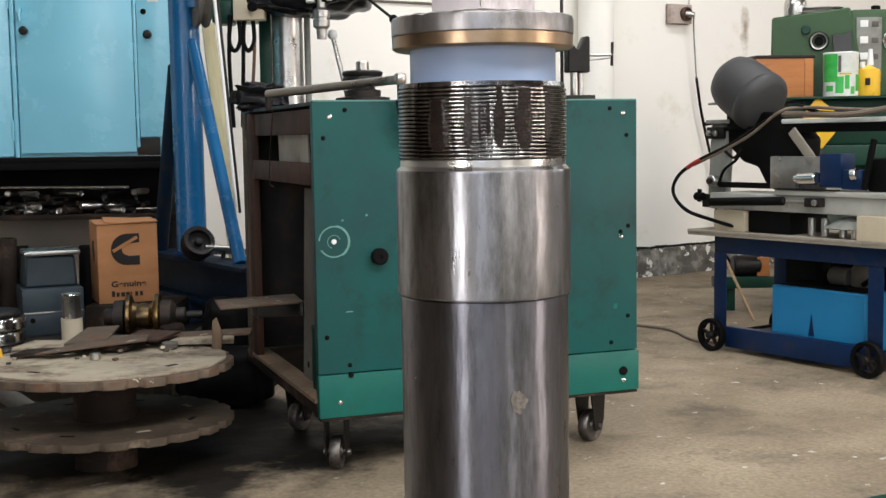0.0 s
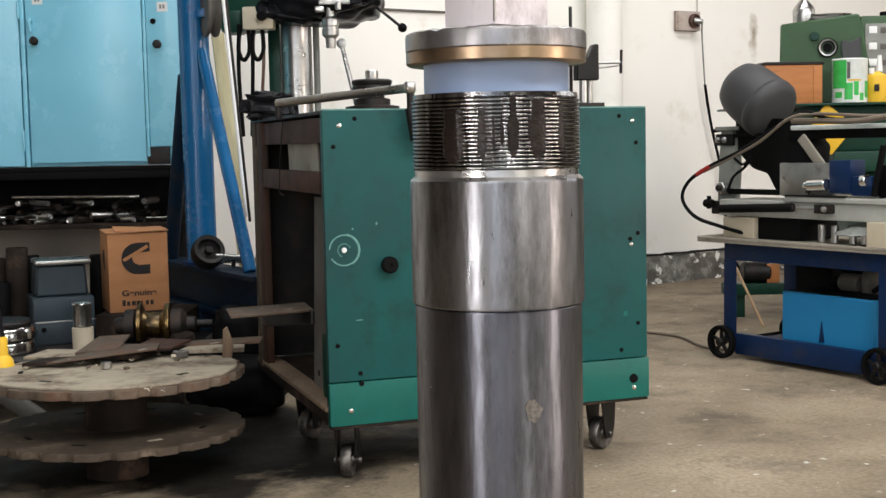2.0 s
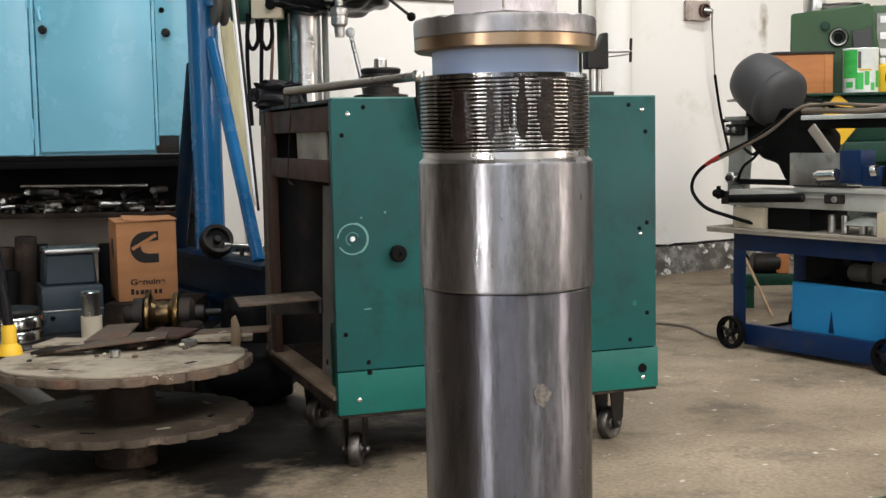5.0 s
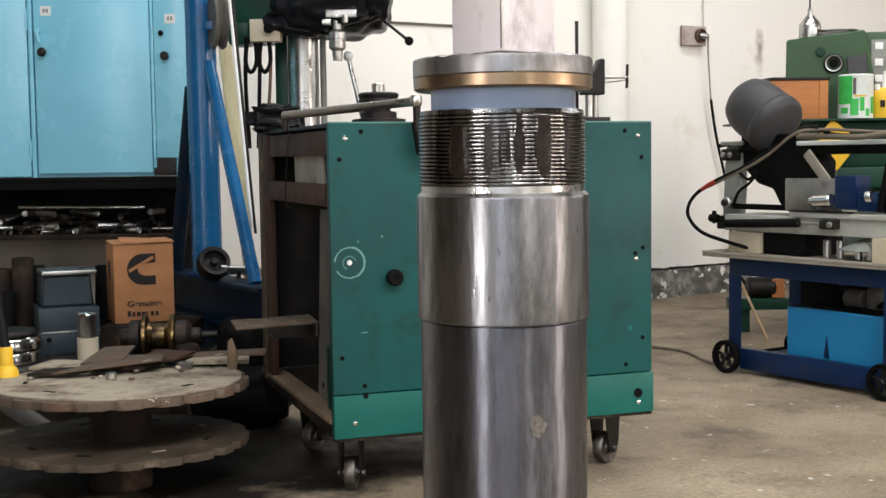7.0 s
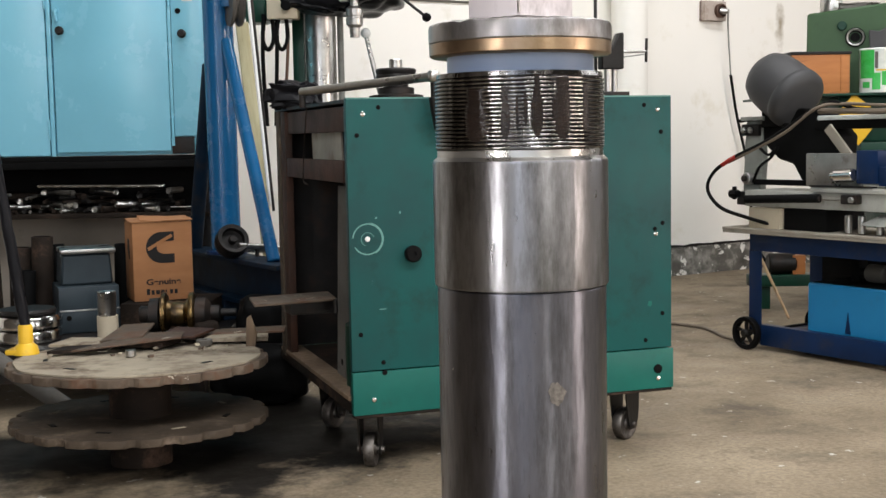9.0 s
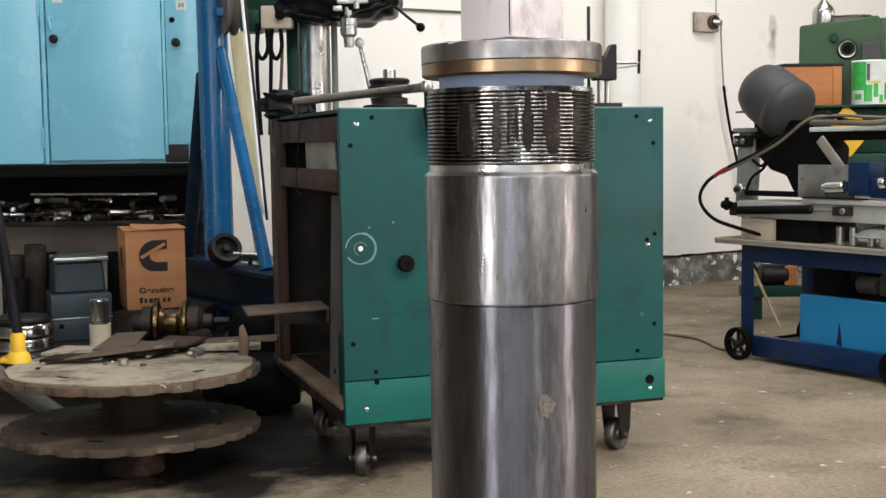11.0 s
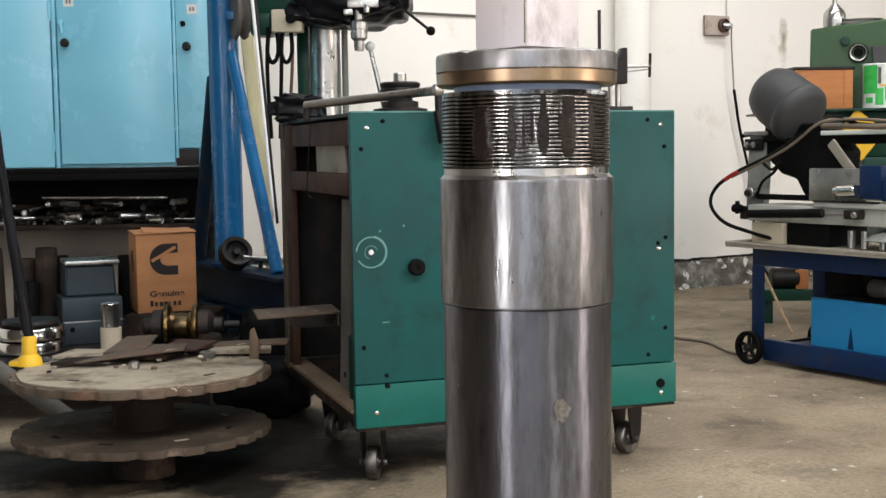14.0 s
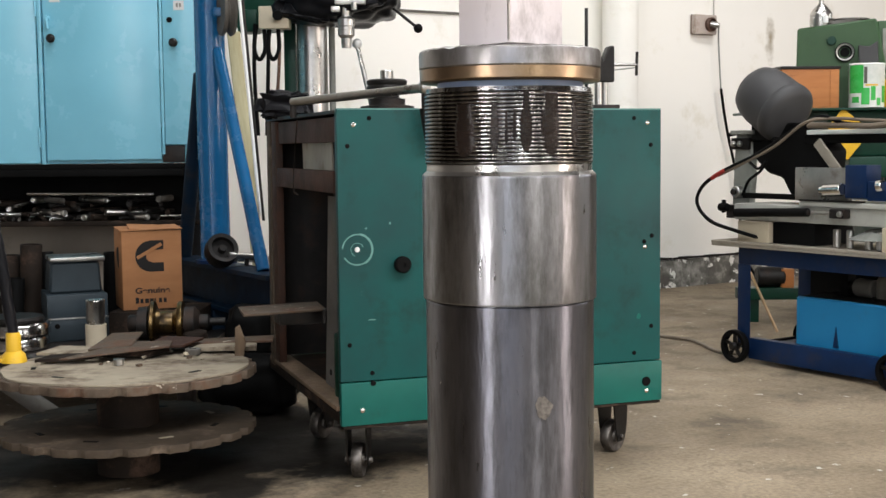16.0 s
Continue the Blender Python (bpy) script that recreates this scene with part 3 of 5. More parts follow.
def press_bar():
    b = thing("press_bar", "square raw aluminium bar pressing down on the gland", "press bar", pose(CX + 0.0015, CY, 0.9246))
    turn = pose(0, 0, 0, 0, 0, 41)
    c, e = 0.0237, 0.0019
    part("bar", plate([(-c + e, -c), (c - e, -c), (c, -c + e), (c, c - e), (c - e, c), (-c + e, c), (-c, c - e), (-c, -c + e)], 0.0025, 0.6, 0.0003, turn), M_ALU, b)
    part("end_face", plate([(-c + 0.006, -c + 0.001), (c - 0.001, -c + 0.001), (c - 0.001, c - 0.001), (-c + 0.001, c - 0.001), (-c + 0.001, -c + 0.006)], 0, 0.0024, 0.0004, turn), M_FLANGE, b, "chamfered dark end")
    # corner highlight built as a thin bright strip
    part("edge_highlight", box((-c - 0.0001, -c - 0.0001, 0.004), (-c + 0.0012, -c + 0.0012, 0.6), 0.0003, turn), M_STEEL, b, "bright strip for the corner highlight")
    return b


# ---------------------------------------------------------------- green cabinet on castors
def caster(parent, x, y, turn):
    m = pose(x, y, 0, 0, 0, turn)
    c = part("caster", box((-0.055, -0.045, 0.148), (0.055, 0.045, 0.156), 0.002, m), M_DARKSTEEL, parent)
    bm = bmesh.new()
    for s in (-1, 1):
        plate([(-0.038, 0.15), (0.034, 0.15), (0.026, 0.06), (0.013, 0.032), (-0.013, 0.032), (-0.022, 0.06)], -0.002, 0.002, m=m @ pose(0, s * 0.026, 0, 90, 0, 0), bm=bm)
    part("fork", bm, M_DARKSTEEL, c)
    part("wheel", moved(m @ pose(0, -0.017, 0.045, -90, 0, 0), lathe([(0, 0.002), (0.016, 0.0), (0.018, 0.006), (0.03, 0.006), (0.034, 0.003), (0.042, 0.003), (0.045, 0.007), (0.045, 0.027),
         (0.042, 0.031), (0.034, 0.031), (0.03, 0.028), (0.018, 0.028), (0.016, 0.034), (0, 0.032)], 32)), M_WORNSTEEL, c, "worn steel castor wheel")
    part("axle", rod(m @ Vector((0, -0.036, 0.045)), m @ Vector((0, 0.036, 0.045)), 0.008, 8), M_WORNSTEEL, c)


def machine_cabinet():
    c = thing("machine_cabinet", "teal green steel machine cabinet on castors with an open rusty side", "cabinet", pose(-0.308, 3.029, 0, 0, 0, 20.3))
    W, D, Z0, Z1 = 0.892, 0.88, 0.157, 0.943
    part("front_panel", box((0, 0, 0.268), (W, 0.022, Z1), 0.003), M_TEAL, c)
    part("kick_panel", box((0.0, -0.003, Z0), (W + 0.004, 0.019, 0.2655), 0.003), M_TEAL2, c, "brighter green lower panel")
    part("bottom_edge", box((0.004, -0.001, 0.149), (W, 0.03, 0.1565), 0.002), M_RUSTDARK, c, "rusted lower edge")
    part("right_panel", box((W - 0.02, 0.024, 0.2), (W, D, Z1 - 0.004), 0.003), M_TEAL, c)
    # bare worn edge, its highlight painted in as a pale strip
    part("top_edge", box((0.002, -0.0012, Z1 - 0.0025), (W - 0.002, 0.008, Z1 + 0.0012), 0.0005), M_SCRATCH, c, "worn upper edge, pale with its highlight")
    for x, z, w, h in ((0.132, 0.66, 0.003, 0.0035), (0.082, 0.421, 0.011, 0.0014), (0.07, 0.649, 0.003, 0.0025), (0.826, 0.389, 0.007, 0.008)):
        part("paint_chip" if w < 0.0065 or h < 0.003 else "paint_patch", plate([(-w, -h * 0.6), (w * 0.4, -h), (w, -h * 0.2), (w * 0.7, h), (-w * 0.5, h * 0.8)], 0, 0.0006, m=pose(x, 0.0004, z, 90, 0, 0)), M_SCRATCH if h < 0.006 else M_TEAL2, c)
    part("back_panel", box((0.03, D - 0.02, 0.2), (W - 0.022, D, Z1 - 0.01), 0.003), M_DARKSTEEL, c)
    part("top_plate", box((0.0, 0.024, Z1 - 0.012), (W, D, Z1 - 0.002), 0.002), M_DARKSTEEL, c, "dark oily top plate")
    part("base_plate", box((0.062, 0.024, 0.162), (W - 0.01, D, 0.196), 0.003), M_RUSTDARK, c)
    part("base_beam", box((0.0, 0.03, 0.158), (0.055, D + 0.02, 0.186), 0.005), M_RUSTDARK, c, "rusty timber base beam")
    part("beam_top", box((-0.002, 0.04, 0.187), (0.06, D, 0.2), 0.004), M_DULLWOOD, c)
    part("front_post", box((0.006, 0.024, 0.201), (0.035, 0.05, Z1 - 0.016), 0.002), M_DARKSTEEL, c)
    part("rear_post", box((-0.004, 0.80, 0.18), (0.03, 0.85, Z1 - 0.012), 0.003), M_RUSTMID, c)
    part("rear_post_web", box((0.0, 0.735, 0.18), (0.022, 0.795, Z1 - 0.014), 0.003), M_BROWN, c)
    part("top_rail", box((0.008, 0.052, 0.862), (0.035, 0.73, 0.925), 0.003), M_BROWN, c, "red-brown primed rail")
    part("mid_rail", box((0.002, 0.052, 0.735), (0.03, 0.73, 0.79), 0.003), M_BROWN, c, "red-brown primed rail")
    part("inner_panel", plate([(0.09, 0.20), (0.36, 0.20), (0.3, 0.72), (0.1, 0.72)], 0, 0.006, 0.001, m=pose(0.05, 0, 0, 90, 0, 90)), M_GREYPANEL, c, "dull grey inner sheet")
    for y, z in ((0.14, 0.66), (0.15, 0.5), (0.3, 0.24), (0.16, 0.24)):
        part("hole_plug", rod((0.048, y, z), (0.0545, y, z), 0.009, 10), M_BLACK, c)
    # grey inner panel in dark rust tones: shade inside the cabinet is in the colour
    part("inner_panel", box((0.14, 0.07, 0.20), (0.155, 0.6, 0.72), 0.003), M_RUSTDARK, c)
    part("inner_panel", plate([(0.22, 0.74), (0.56, 0.74), (0.58, 0.9), (0.24, 0.9)], 0, 0.006, 0.001, m=pose(0.045, 0, 0, 90, 0, 90)), M_TABLE, c, "pale dusty inner sheet")
    part("inner_post", box((0.09, 0.27, 0.20), (0.112, 0.30, 0.75), 0.003), M_DARKSTEEL, c)
    part("wire", tube([(0.004, 0.45, 0.93), (-0.006, 0.44, 0.85), (-0.004, 0.47, 0.79), (-0.008, 0.46, 0.73), (-0.006, 0.41, 0.72), (-0.004, 0.46, 0.725)], 0.0016), M_RUSTDARK, c)
    # side shelf
    sh = part("side_shelf", plate([(-0.215, 0.05), (-0.20, 0.21), (0.02, 0.24), (0.005, 0.08)], 0.428, 0.434, 0.001, m=pose(0, 0.08, 0)), M_RUST, c, "rusty steel side shelf")
    part("bracket", box((-0.11, 0.19, 0.392), (0.0, 0.27, 0.427), 0.004), M_DARKSTEEL, sh)
    part("clamp", rod((-0.006, 0.13, 0.40), (-0.006, 0.13, 0.437), 0.006, 8), M_DARKSTEEL, sh)
    part("inner_drum", lathe([(0, 0.2), (0.09, 0.2), (0.09, 0.36), (0, 0.36)], 20, pose(0.12, 0.17, 0)), M_DKGREEN, c)
    # screws and holes in the front
    for x, z, bright in ((0.041, 0.904, 1), (0.082, 0.92, 0), (0.026, 0.852, 0), (0.053, 0.195, 1), (0.024, 0.36, 0), (0.081, 0.287, 0), (0.85, 0.907, 1), (0.811, 0.919, 0),
                         (0.861, 0.848, 0), (0.844, 0.576, 1), (0.842, 0.59, 0), (0.865, 0.605, 0), (0.864, 0.361, 0), (0.813, 0.291, 0), (0.848, 0.186, 1)):
        r = 0.0064 if bright else 0.006
        part("screw" if bright else "hole_plug", lathe([(0, 0), (r, 0), (r * 0.9, 0.003), (r * 0.4, 0.004), (0, 0.004)], 14, pose(x, 0.001 - 0.004 * (z < 0.26), z, 90, 0, 0)),
             M_CHROME if bright else M_BLACK, c)
    part("lock", lathe([(0, 0), (0.013, 0), (0.012, 0.004), (0, 0.004)], 18, pose(0.848, -0.002, 0.211, 90, 0, 0)), M_BLACK, c)
    part("latch", rod((0.082, -0.007, 0.262), (0.082, 0.004, 0.262), 0.0065, 14), M_BLACK, c)
    part("knob", lathe([(0, 0), (0.017, 0), (0.018, 0.012), (0.021, 0.014), (0.021, 0.026), (0.017, 0.03), (0.006, 0.03), (0.006, 0.026), (0, 0.026)], 24, pose(0.158, 0.0, 0.557, 90, 0, 0)),
         M_BLACK, c, "black round knob")
    # ring rubbed into the paint, with a bolt in its middle
    ring = bmesh.new()
    for r0, r1, a0, a1 in ((0.036, 0.0395, -150, 175), (0.0155, 0.0172, 20, 250), (0.0365, 0.0415, -60, 80)):
        n = 30
        vs = []
        for i in range(n + 1):
            a = radians(a0 + (a1 - a0) * i / n)
            vs.append([ring.verts.new((0.047 + r * math.cos(a), -0.0006 - 0.0002 * (r1 > 0.04), 0.597 + r * math.sin(a))) for r in (r0, r1)])
        for a, b in zip(vs, vs[1:]):
            ring.faces.new((a[0], b[0], b[1], a[1]))
    part("scratch_ring", ring, M_SCRATCH, c, "pale ring rubbed into the paint")
    part("bolt", lathe([(0, 0), (0.0068, 0), (0.006, 0.003), (0, 0.004)], 12, pose(0.047, 0, 0.597, 90, 0, 0)), M_WHITE, c)
    for x, y, t in ((0.07, 0.10, 64), (0.80, 0.10, 30), (0.085, 0.56, 40), (0.80, 0.62, 20)):
        caster(c, x, y, t)
    # swing lever above the front edge
    lv = part("swing_lever", rod((-0.03, 0.36, 0.972), (0.214, -0.03, 0.993), 0.0115, 14), M_STEEL, c, "worn steel swing lever")
    part("pivot_post", rod((-0.028, 0.357, 0.93), (-0.028, 0.357, 0.968), 0.009, 10), M_DARKSTEEL, lv)
    part("joint", lump((0.018, 0.018, 0.02), pose(0.216, -0.032, 0.994), 2, 0.05), M_STEEL, lv)
    part("grip", rod((0.217, -0.034, 0.98), (0.217, -0.036, 0.935), 0.010, 12), M_DARKSTEEL, lv)
    part("grip_end", rod((0.215, -0.036, 0.945), (0.232, -0.04, 0.865), 0.014, 14, 0.019), M_DARKSTEEL, lv)
    return c


def on_cabinet():
    p = thing("belt_pulley", "black steel stepped pulley on the cabinet top", "pulley", pose(-0.21, 3.45, 0.941))
    part("base", lathe([(0, 0), (0.075, 0), (0.075, 0.02), (0.05, 0.024), (0.05, 0.04), (0.034, 0.044), (0.034, 0.062), (0, 0.062)], 28), M_DARKSTEEL, p)
    part("disc", lathe([(0, 0.062), (0.04, 0.062), (0.055, 0.066), (0.056, 0.072), (0.053, 0.078), (0.056, 0.084), (0.056, 0.09), (0.05, 0.094), (0, 0.094)], 36), M_DARKSTEEL, p)
    part("shaft", lathe([(0, 0.094), (0.018, 0.094), (0.018, 0.117), (0.015, 0.12), (0.008, 0.12), (0.008, 0.117), (0, 0.117)], 20), M_STEEL, p)
    v = thing("pipe_vise", "dark steel bench vise with a screw and cross handle", "vise", pose(0.385, 3.45, 0.941, 0, 0, 12))
    part("foot", box((-0.04, -0.03, 0), (0.04, 0.05, 0.018), 0.003), M_DARKSTEEL, v)
    part("post", rod((-0.012, 0, 0.018), (-0.012, 0, 0.11), 0.011, 12), M_STEEL, v)
    part("post", rod((0.012, 0.02, 0.018), (0.012, 0.02, 0.11), 0.009, 12), M_STEEL, v)
    part("body", plate([(-0.035, 0.08), (0.028, 0.08), (0.028, 0.178), (0.014, 0.178), (-0.004, 0.138), (-0.028, 0.165), (-0.035, 0.165)], -0.02, 0.02, 0.003, m=RX90), M_DARKSTEEL, v)
    part("screw", rod((0.02, 0, 0.128), (0.098, -0.01, 0.128), 0.0045, 10), M_STEEL, v)
    part("screw", rod((0.02, 0.01, 0.112), (0.094, -0.005, 0.12), 0.002, 6), M_STEEL, v)
    part("cross_handle", rod((0.094, -0.01, 0.098), (0.096, -0.01, 0.163), 0.004, 10), M_DARKSTEEL, v)
    part("rod", box((-0.04, 0.03, 0.018), (-0.032, 0.038, 0.285), 0.001), M_DARKSTEEL, v)


wall_fittings()
hydraulic_cylinder()
GLAND = gland()
BAR = press_bar()
machine_cabinet()
on_cabinet()


# ---------------------------------------------------------------- cupboard, rack and rods
def cupboard():
    c = thing("tool_cupboard", "light blue enamelled steel tool cupboard with closed doors", "cupboard", pose(0, 4.767, 0))
    X0, X1, Z0, Z1, D = -2.25, -0.99, 0.797, 2.15, 0.34
    part("body", box((X0, 0.022, Z0), (X1, D, Z1), 0.004), M_BLUECUP, c)
    part("bottom_rail", box((X0, 0.004, Z0 - 0.02), (X1, 0.03, Z0 - 0.001), 0.002), M_BLACK, c, "dark bottom rail")
    part("frame_strip", box((-1.627, 0.0, Z0), (-1.612, 0.021, Z1), 0.002), M_BLUECUP, c)
    part("door", box((X0 + 0.01, 0.003, Z0 + 0.004), (-1.634, 0.021, Z1 - 0.02), 0.002), M_BLUECUP, c)
    d2 = part("door", box((-1.604, 0.0, 0.812), (-1.163, 0.021, Z1 - 0.02), 0.002), M_BLUECUP, c)
    d3 = part("door", box((-1.146, 0.0, 0.868), (X1, 0.021, Z1 - 0.02), 0.002), M_BLUECUP, c)
    part("hinge_strip", box((-1.1605, 0.002, 0.83), (-1.1485, 0.021, Z1 - 0.02), 0.001), M_BLUECUP, c)
    # dark box stands for the shaded gap below the short door
    part("gap_shade", box((-1.16, 0.004, 0.80), (-1.075, 0.02, 0.864), 0.002), M_DARKSTEEL, c)
    for p, x, z in ((d2, -1.569, 1.275), (d3, -1.101, 1.254)):
        part("knob", lathe([(0, 0), (0.008, 0), (0.008, 0.012), (0.016, 0.018), (0.017, 0.028), (0.011, 0.034), (0, 0.035)], 20, pose(x, 0, z, 90, 0, 0)), M_DARKSTEEL, p, "dark round knob")
    part("keyhole", lathe([(0, 0), (0.011, 0), (0.01, 0.005), (0, 0.005)], 16, pose(-1.119, 0, 1.342, 90, 0, 0)), M_BLACK, d3)
    h = part("handle", rod((-1.588, -0.012, 1.355), (-1.583, -0.012, 1.312), 0.006, 8), M_BLUECUP, d2, "small painted pull handle")
    part("mount", rod((-1.588, 0.004, 1.354), (-1.588, -0.016, 1.354), 0.011, 10), M_BLUECUP, h)
    for p, x, z in ((d2, -1.557, 1.432), (d3, -1.082, 1.396)):
        lb = part("label", box((x - 0.02, -0.0016, z - 0.018), (x + 0.02, 0.001, z + 0.018)), M_WHITE, p, "small white label")
        for k in (-0.006, 0.006):
            part("print_bar", box((x + k - 0.004, -0.0024, z - 0.007), (x + k + 0.004, -0.0014, z + 0.008)), M_MACHGREY, lb)
    for x in (-1.632, -1.153):
        for z in (0.9, 1.4, 1.9):
            part("hinge", rod((x, -0.002, z - 0.04), (x, -0.002, z + 0.04), 0.0045, 8), M_BLUECUP, c)


def storage_rack():
    r = thing("storage_rack", "dark steel storage rack under the cupboard", "rack", pose(0, 4.767, 0))
    part("shelf", box((-2.25, -0.02, 0.557), (-1.02, 0.34, 0.575), 0.003), M_RUSTDARK, r)
    # frame in near-black: the shade between shelf and cupboard is in its colour
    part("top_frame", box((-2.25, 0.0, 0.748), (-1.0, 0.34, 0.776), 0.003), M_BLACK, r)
    for x in (-2.24, -1.06):
        for y in (0.0, 0.3):
            part("leg", box((x, y, 0), (x + 0.04, y + 0.04, 0.797 - 0.021), 0.003), M_DARKSTEEL, r)
    # near-black sheet, added for the shade behind the rods
    part("dark_backing", box((-2.25, 0.325, 0.58), (-1.0, 0.335, 0.745), 0.001), M_BLACK, r)
    # added board: gives the white wall its shaded grey below the shelf
    part("wall_shade_board", box((-2.25, 0.30, 0.02), (-0.99, 0.312, 0.555), 0.002), M_BOARD, r, "grey board standing in for the shaded wall")
    random.seed(11)
    tones = [M_STEEL, M_DARKSTEEL, M_RUSTDARK, M_GREYPANEL, M_DARKSTEEL, M_DARKSTEEL]
    base = {}
    k = 0
    for layer in range(5):
        x = -2.0
        while x < -1.1:
            rr = random.choice((0.007, 0.008, 0.009, 0.011, 0.013))
            ln = random.uniform(0.14, 0.3)
            mtl = random.choice(tones)
            key = (rr, mtl.name)
            if key not in base:
                b0 = single("metal_rod", lathe([(0, 0), (rr * 0.5, 0), (rr * 0.55, 0.002), (rr * 0.9, 0.0), (rr, 0.002), (rr, 0.22), (0, 0.22)], 12), mtl,
                            "short round steel bar lying on the rack shelf", "rod", "rods on the rack shelf")
                ob = base[key] = b0
                place = b0
            else:
                place = copy_thing(base[key], Matrix.Identity(4))
            z = 0.5765 + rr + layer * 0.0165
            place.matrix_world = pose(x, 4.755 + random.uniform(0, 0.05) + layer * 0.01, z, -90 + random.uniform(-1.5, 1.5), 0, random.uniform(-50, 50))
            x += random.uniform(0.026, 0.065) * (1 + layer * 0.45)
    single("long_bar", rod((-1.69, 4.77, 0.683), (-1.2, 4.78, 0.677), 0.0065, 10), M_CHROME, "long bright ground steel bar lying on the rods", "rod")


# ---------------------------------------------------------------- low bench with parts
def low_bench():
    b = thing("low_bench", "low dark oily steel bench", "bench", pose(-1.5, 4.1, 0))
    part("top", box((-0.75, -0.33, 0.185), (0.66, 0.32, 0.212), 0.004), M_DARKSTEEL, b)
    for x in (-0.7, 0.6):
        for y in (-0.3, 0.25):
            part("leg", box((x, y, 0), (x + 0.05, y + 0.05, 0.184), 0.003), M_DARKSTEEL, b)
    part("skirt", box((-0.74, -0.31, 0.10), (0.65, -0.29, 0.184), 0.003), M_DARKSTEEL, b)
    single("packing_block", box((-1.2, 4.12, 0.213), (-0.9, 4.38, 0.304), 0.006), M_RUSTDARK, "dark oily timber packing block", "block")


def carton():
    m = pose(-1.157, 4.15, 0.3055, 0, 0, 24)
    c = thing("cardboard_carton", "brown cardboard parts carton with a black emblem", "carton", m)
    W, D, H = 0.202, 0.17, 0.268
    part("body", box((0, 0, 0), (W, D, H), 0.004), M_CARTON, c)
    part("flap", plate([(-0.004, -0.002), (W + 0.003, -0.004), (W + 0.008, D * 0.95), (0.0, D)], 0, 0.003, m=pose(0, 0, H + 0.001, 1.5, -1, 0)), M_CARTON, c)
    part("flap", plate([(0.03, 0.01), (W * 0.8, 0.0), (W * 0.8, D * 0.5), (0.04, D * 0.6)], 0, 0.003, m=pose(0, 0, H + 0.005, 8, 2, 4)), M_CARTON, c, "torn open flap")
    # emblem: a black disc open to one side, squared at the end
    pts = []
    n = 28
    for i in range(n + 1):
        a = radians(90 + 180 * i / n)
        pts.append((0.043 * math.cos(a), 0.043 * math.sin(a)))
    pts += [(0.034, -0.043), (0.034, -0.018), (0.002, -0.018)]
    for i in range(11):
        a = radians(270 - 180 * i / 10)
        pts.append((0.002 + 0.016 * math.cos(a), 0.016 * math.sin(a)))
    pts += [(0.034, 0.018), (0.034, 0.043)]
    em = part("emblem", plate(pts, 0, 0.0012, m=pose(0.098, 0.0, 0.182, 90, 0, 0) @ Matrix.Diagonal((1.24, 1.24, 1, 1))), M_INK, c, "black printed emblem")
    part("print_bar", box((-0.047, -0.0022, -0.0055), (0.047, -0.0013, 0.0055), m=pose(0.092, 0, 0.2, 0, -29, 0)), M_CARTON, em)
    part("emblem", plate([(0.02, 0.02), (0.05, -0.02), (0.06, -0.02), (0.06, 0.05), (0.03, 0.05)], 0, 0.0012, m=pose(0, 0.13, 0.16, 90, 0, -90)), M_INK, c)
    t = bpy.data.curves.new("word", "FONT")
    t.body, t.size, t.extrude, t.offset = "Genuine", 0.027, 0.0006, 0.0007
    tmp = new("word", t)
    me = bpy.data.meshes.new_from_object(tmp.evaluated_get(bpy.context.evaluated_depsgraph_get()))
    bpy.data.objects.remove(tmp)
    me.materials.clear()
    me.materials.append(M_INK)
    w = new("word", me)
    w.parent = c
    w.matrix_basis = pose(0.041, -0.0008, 0.056, 90, 0, 0)
    w.scale = (1.28, 1.0, 1.0)
    for k in range(7):
        part("print_bar", box((0.042 + k * 0.0157, -0.0012, 0.022), (0.042 + k * 0.0157 + (0.011, 0.010, 0.013, 0.013, 0.005, 0.010, 0.010)[k], 0.001, 0.042 if k == 0 else 0.037)), M_INK, c)


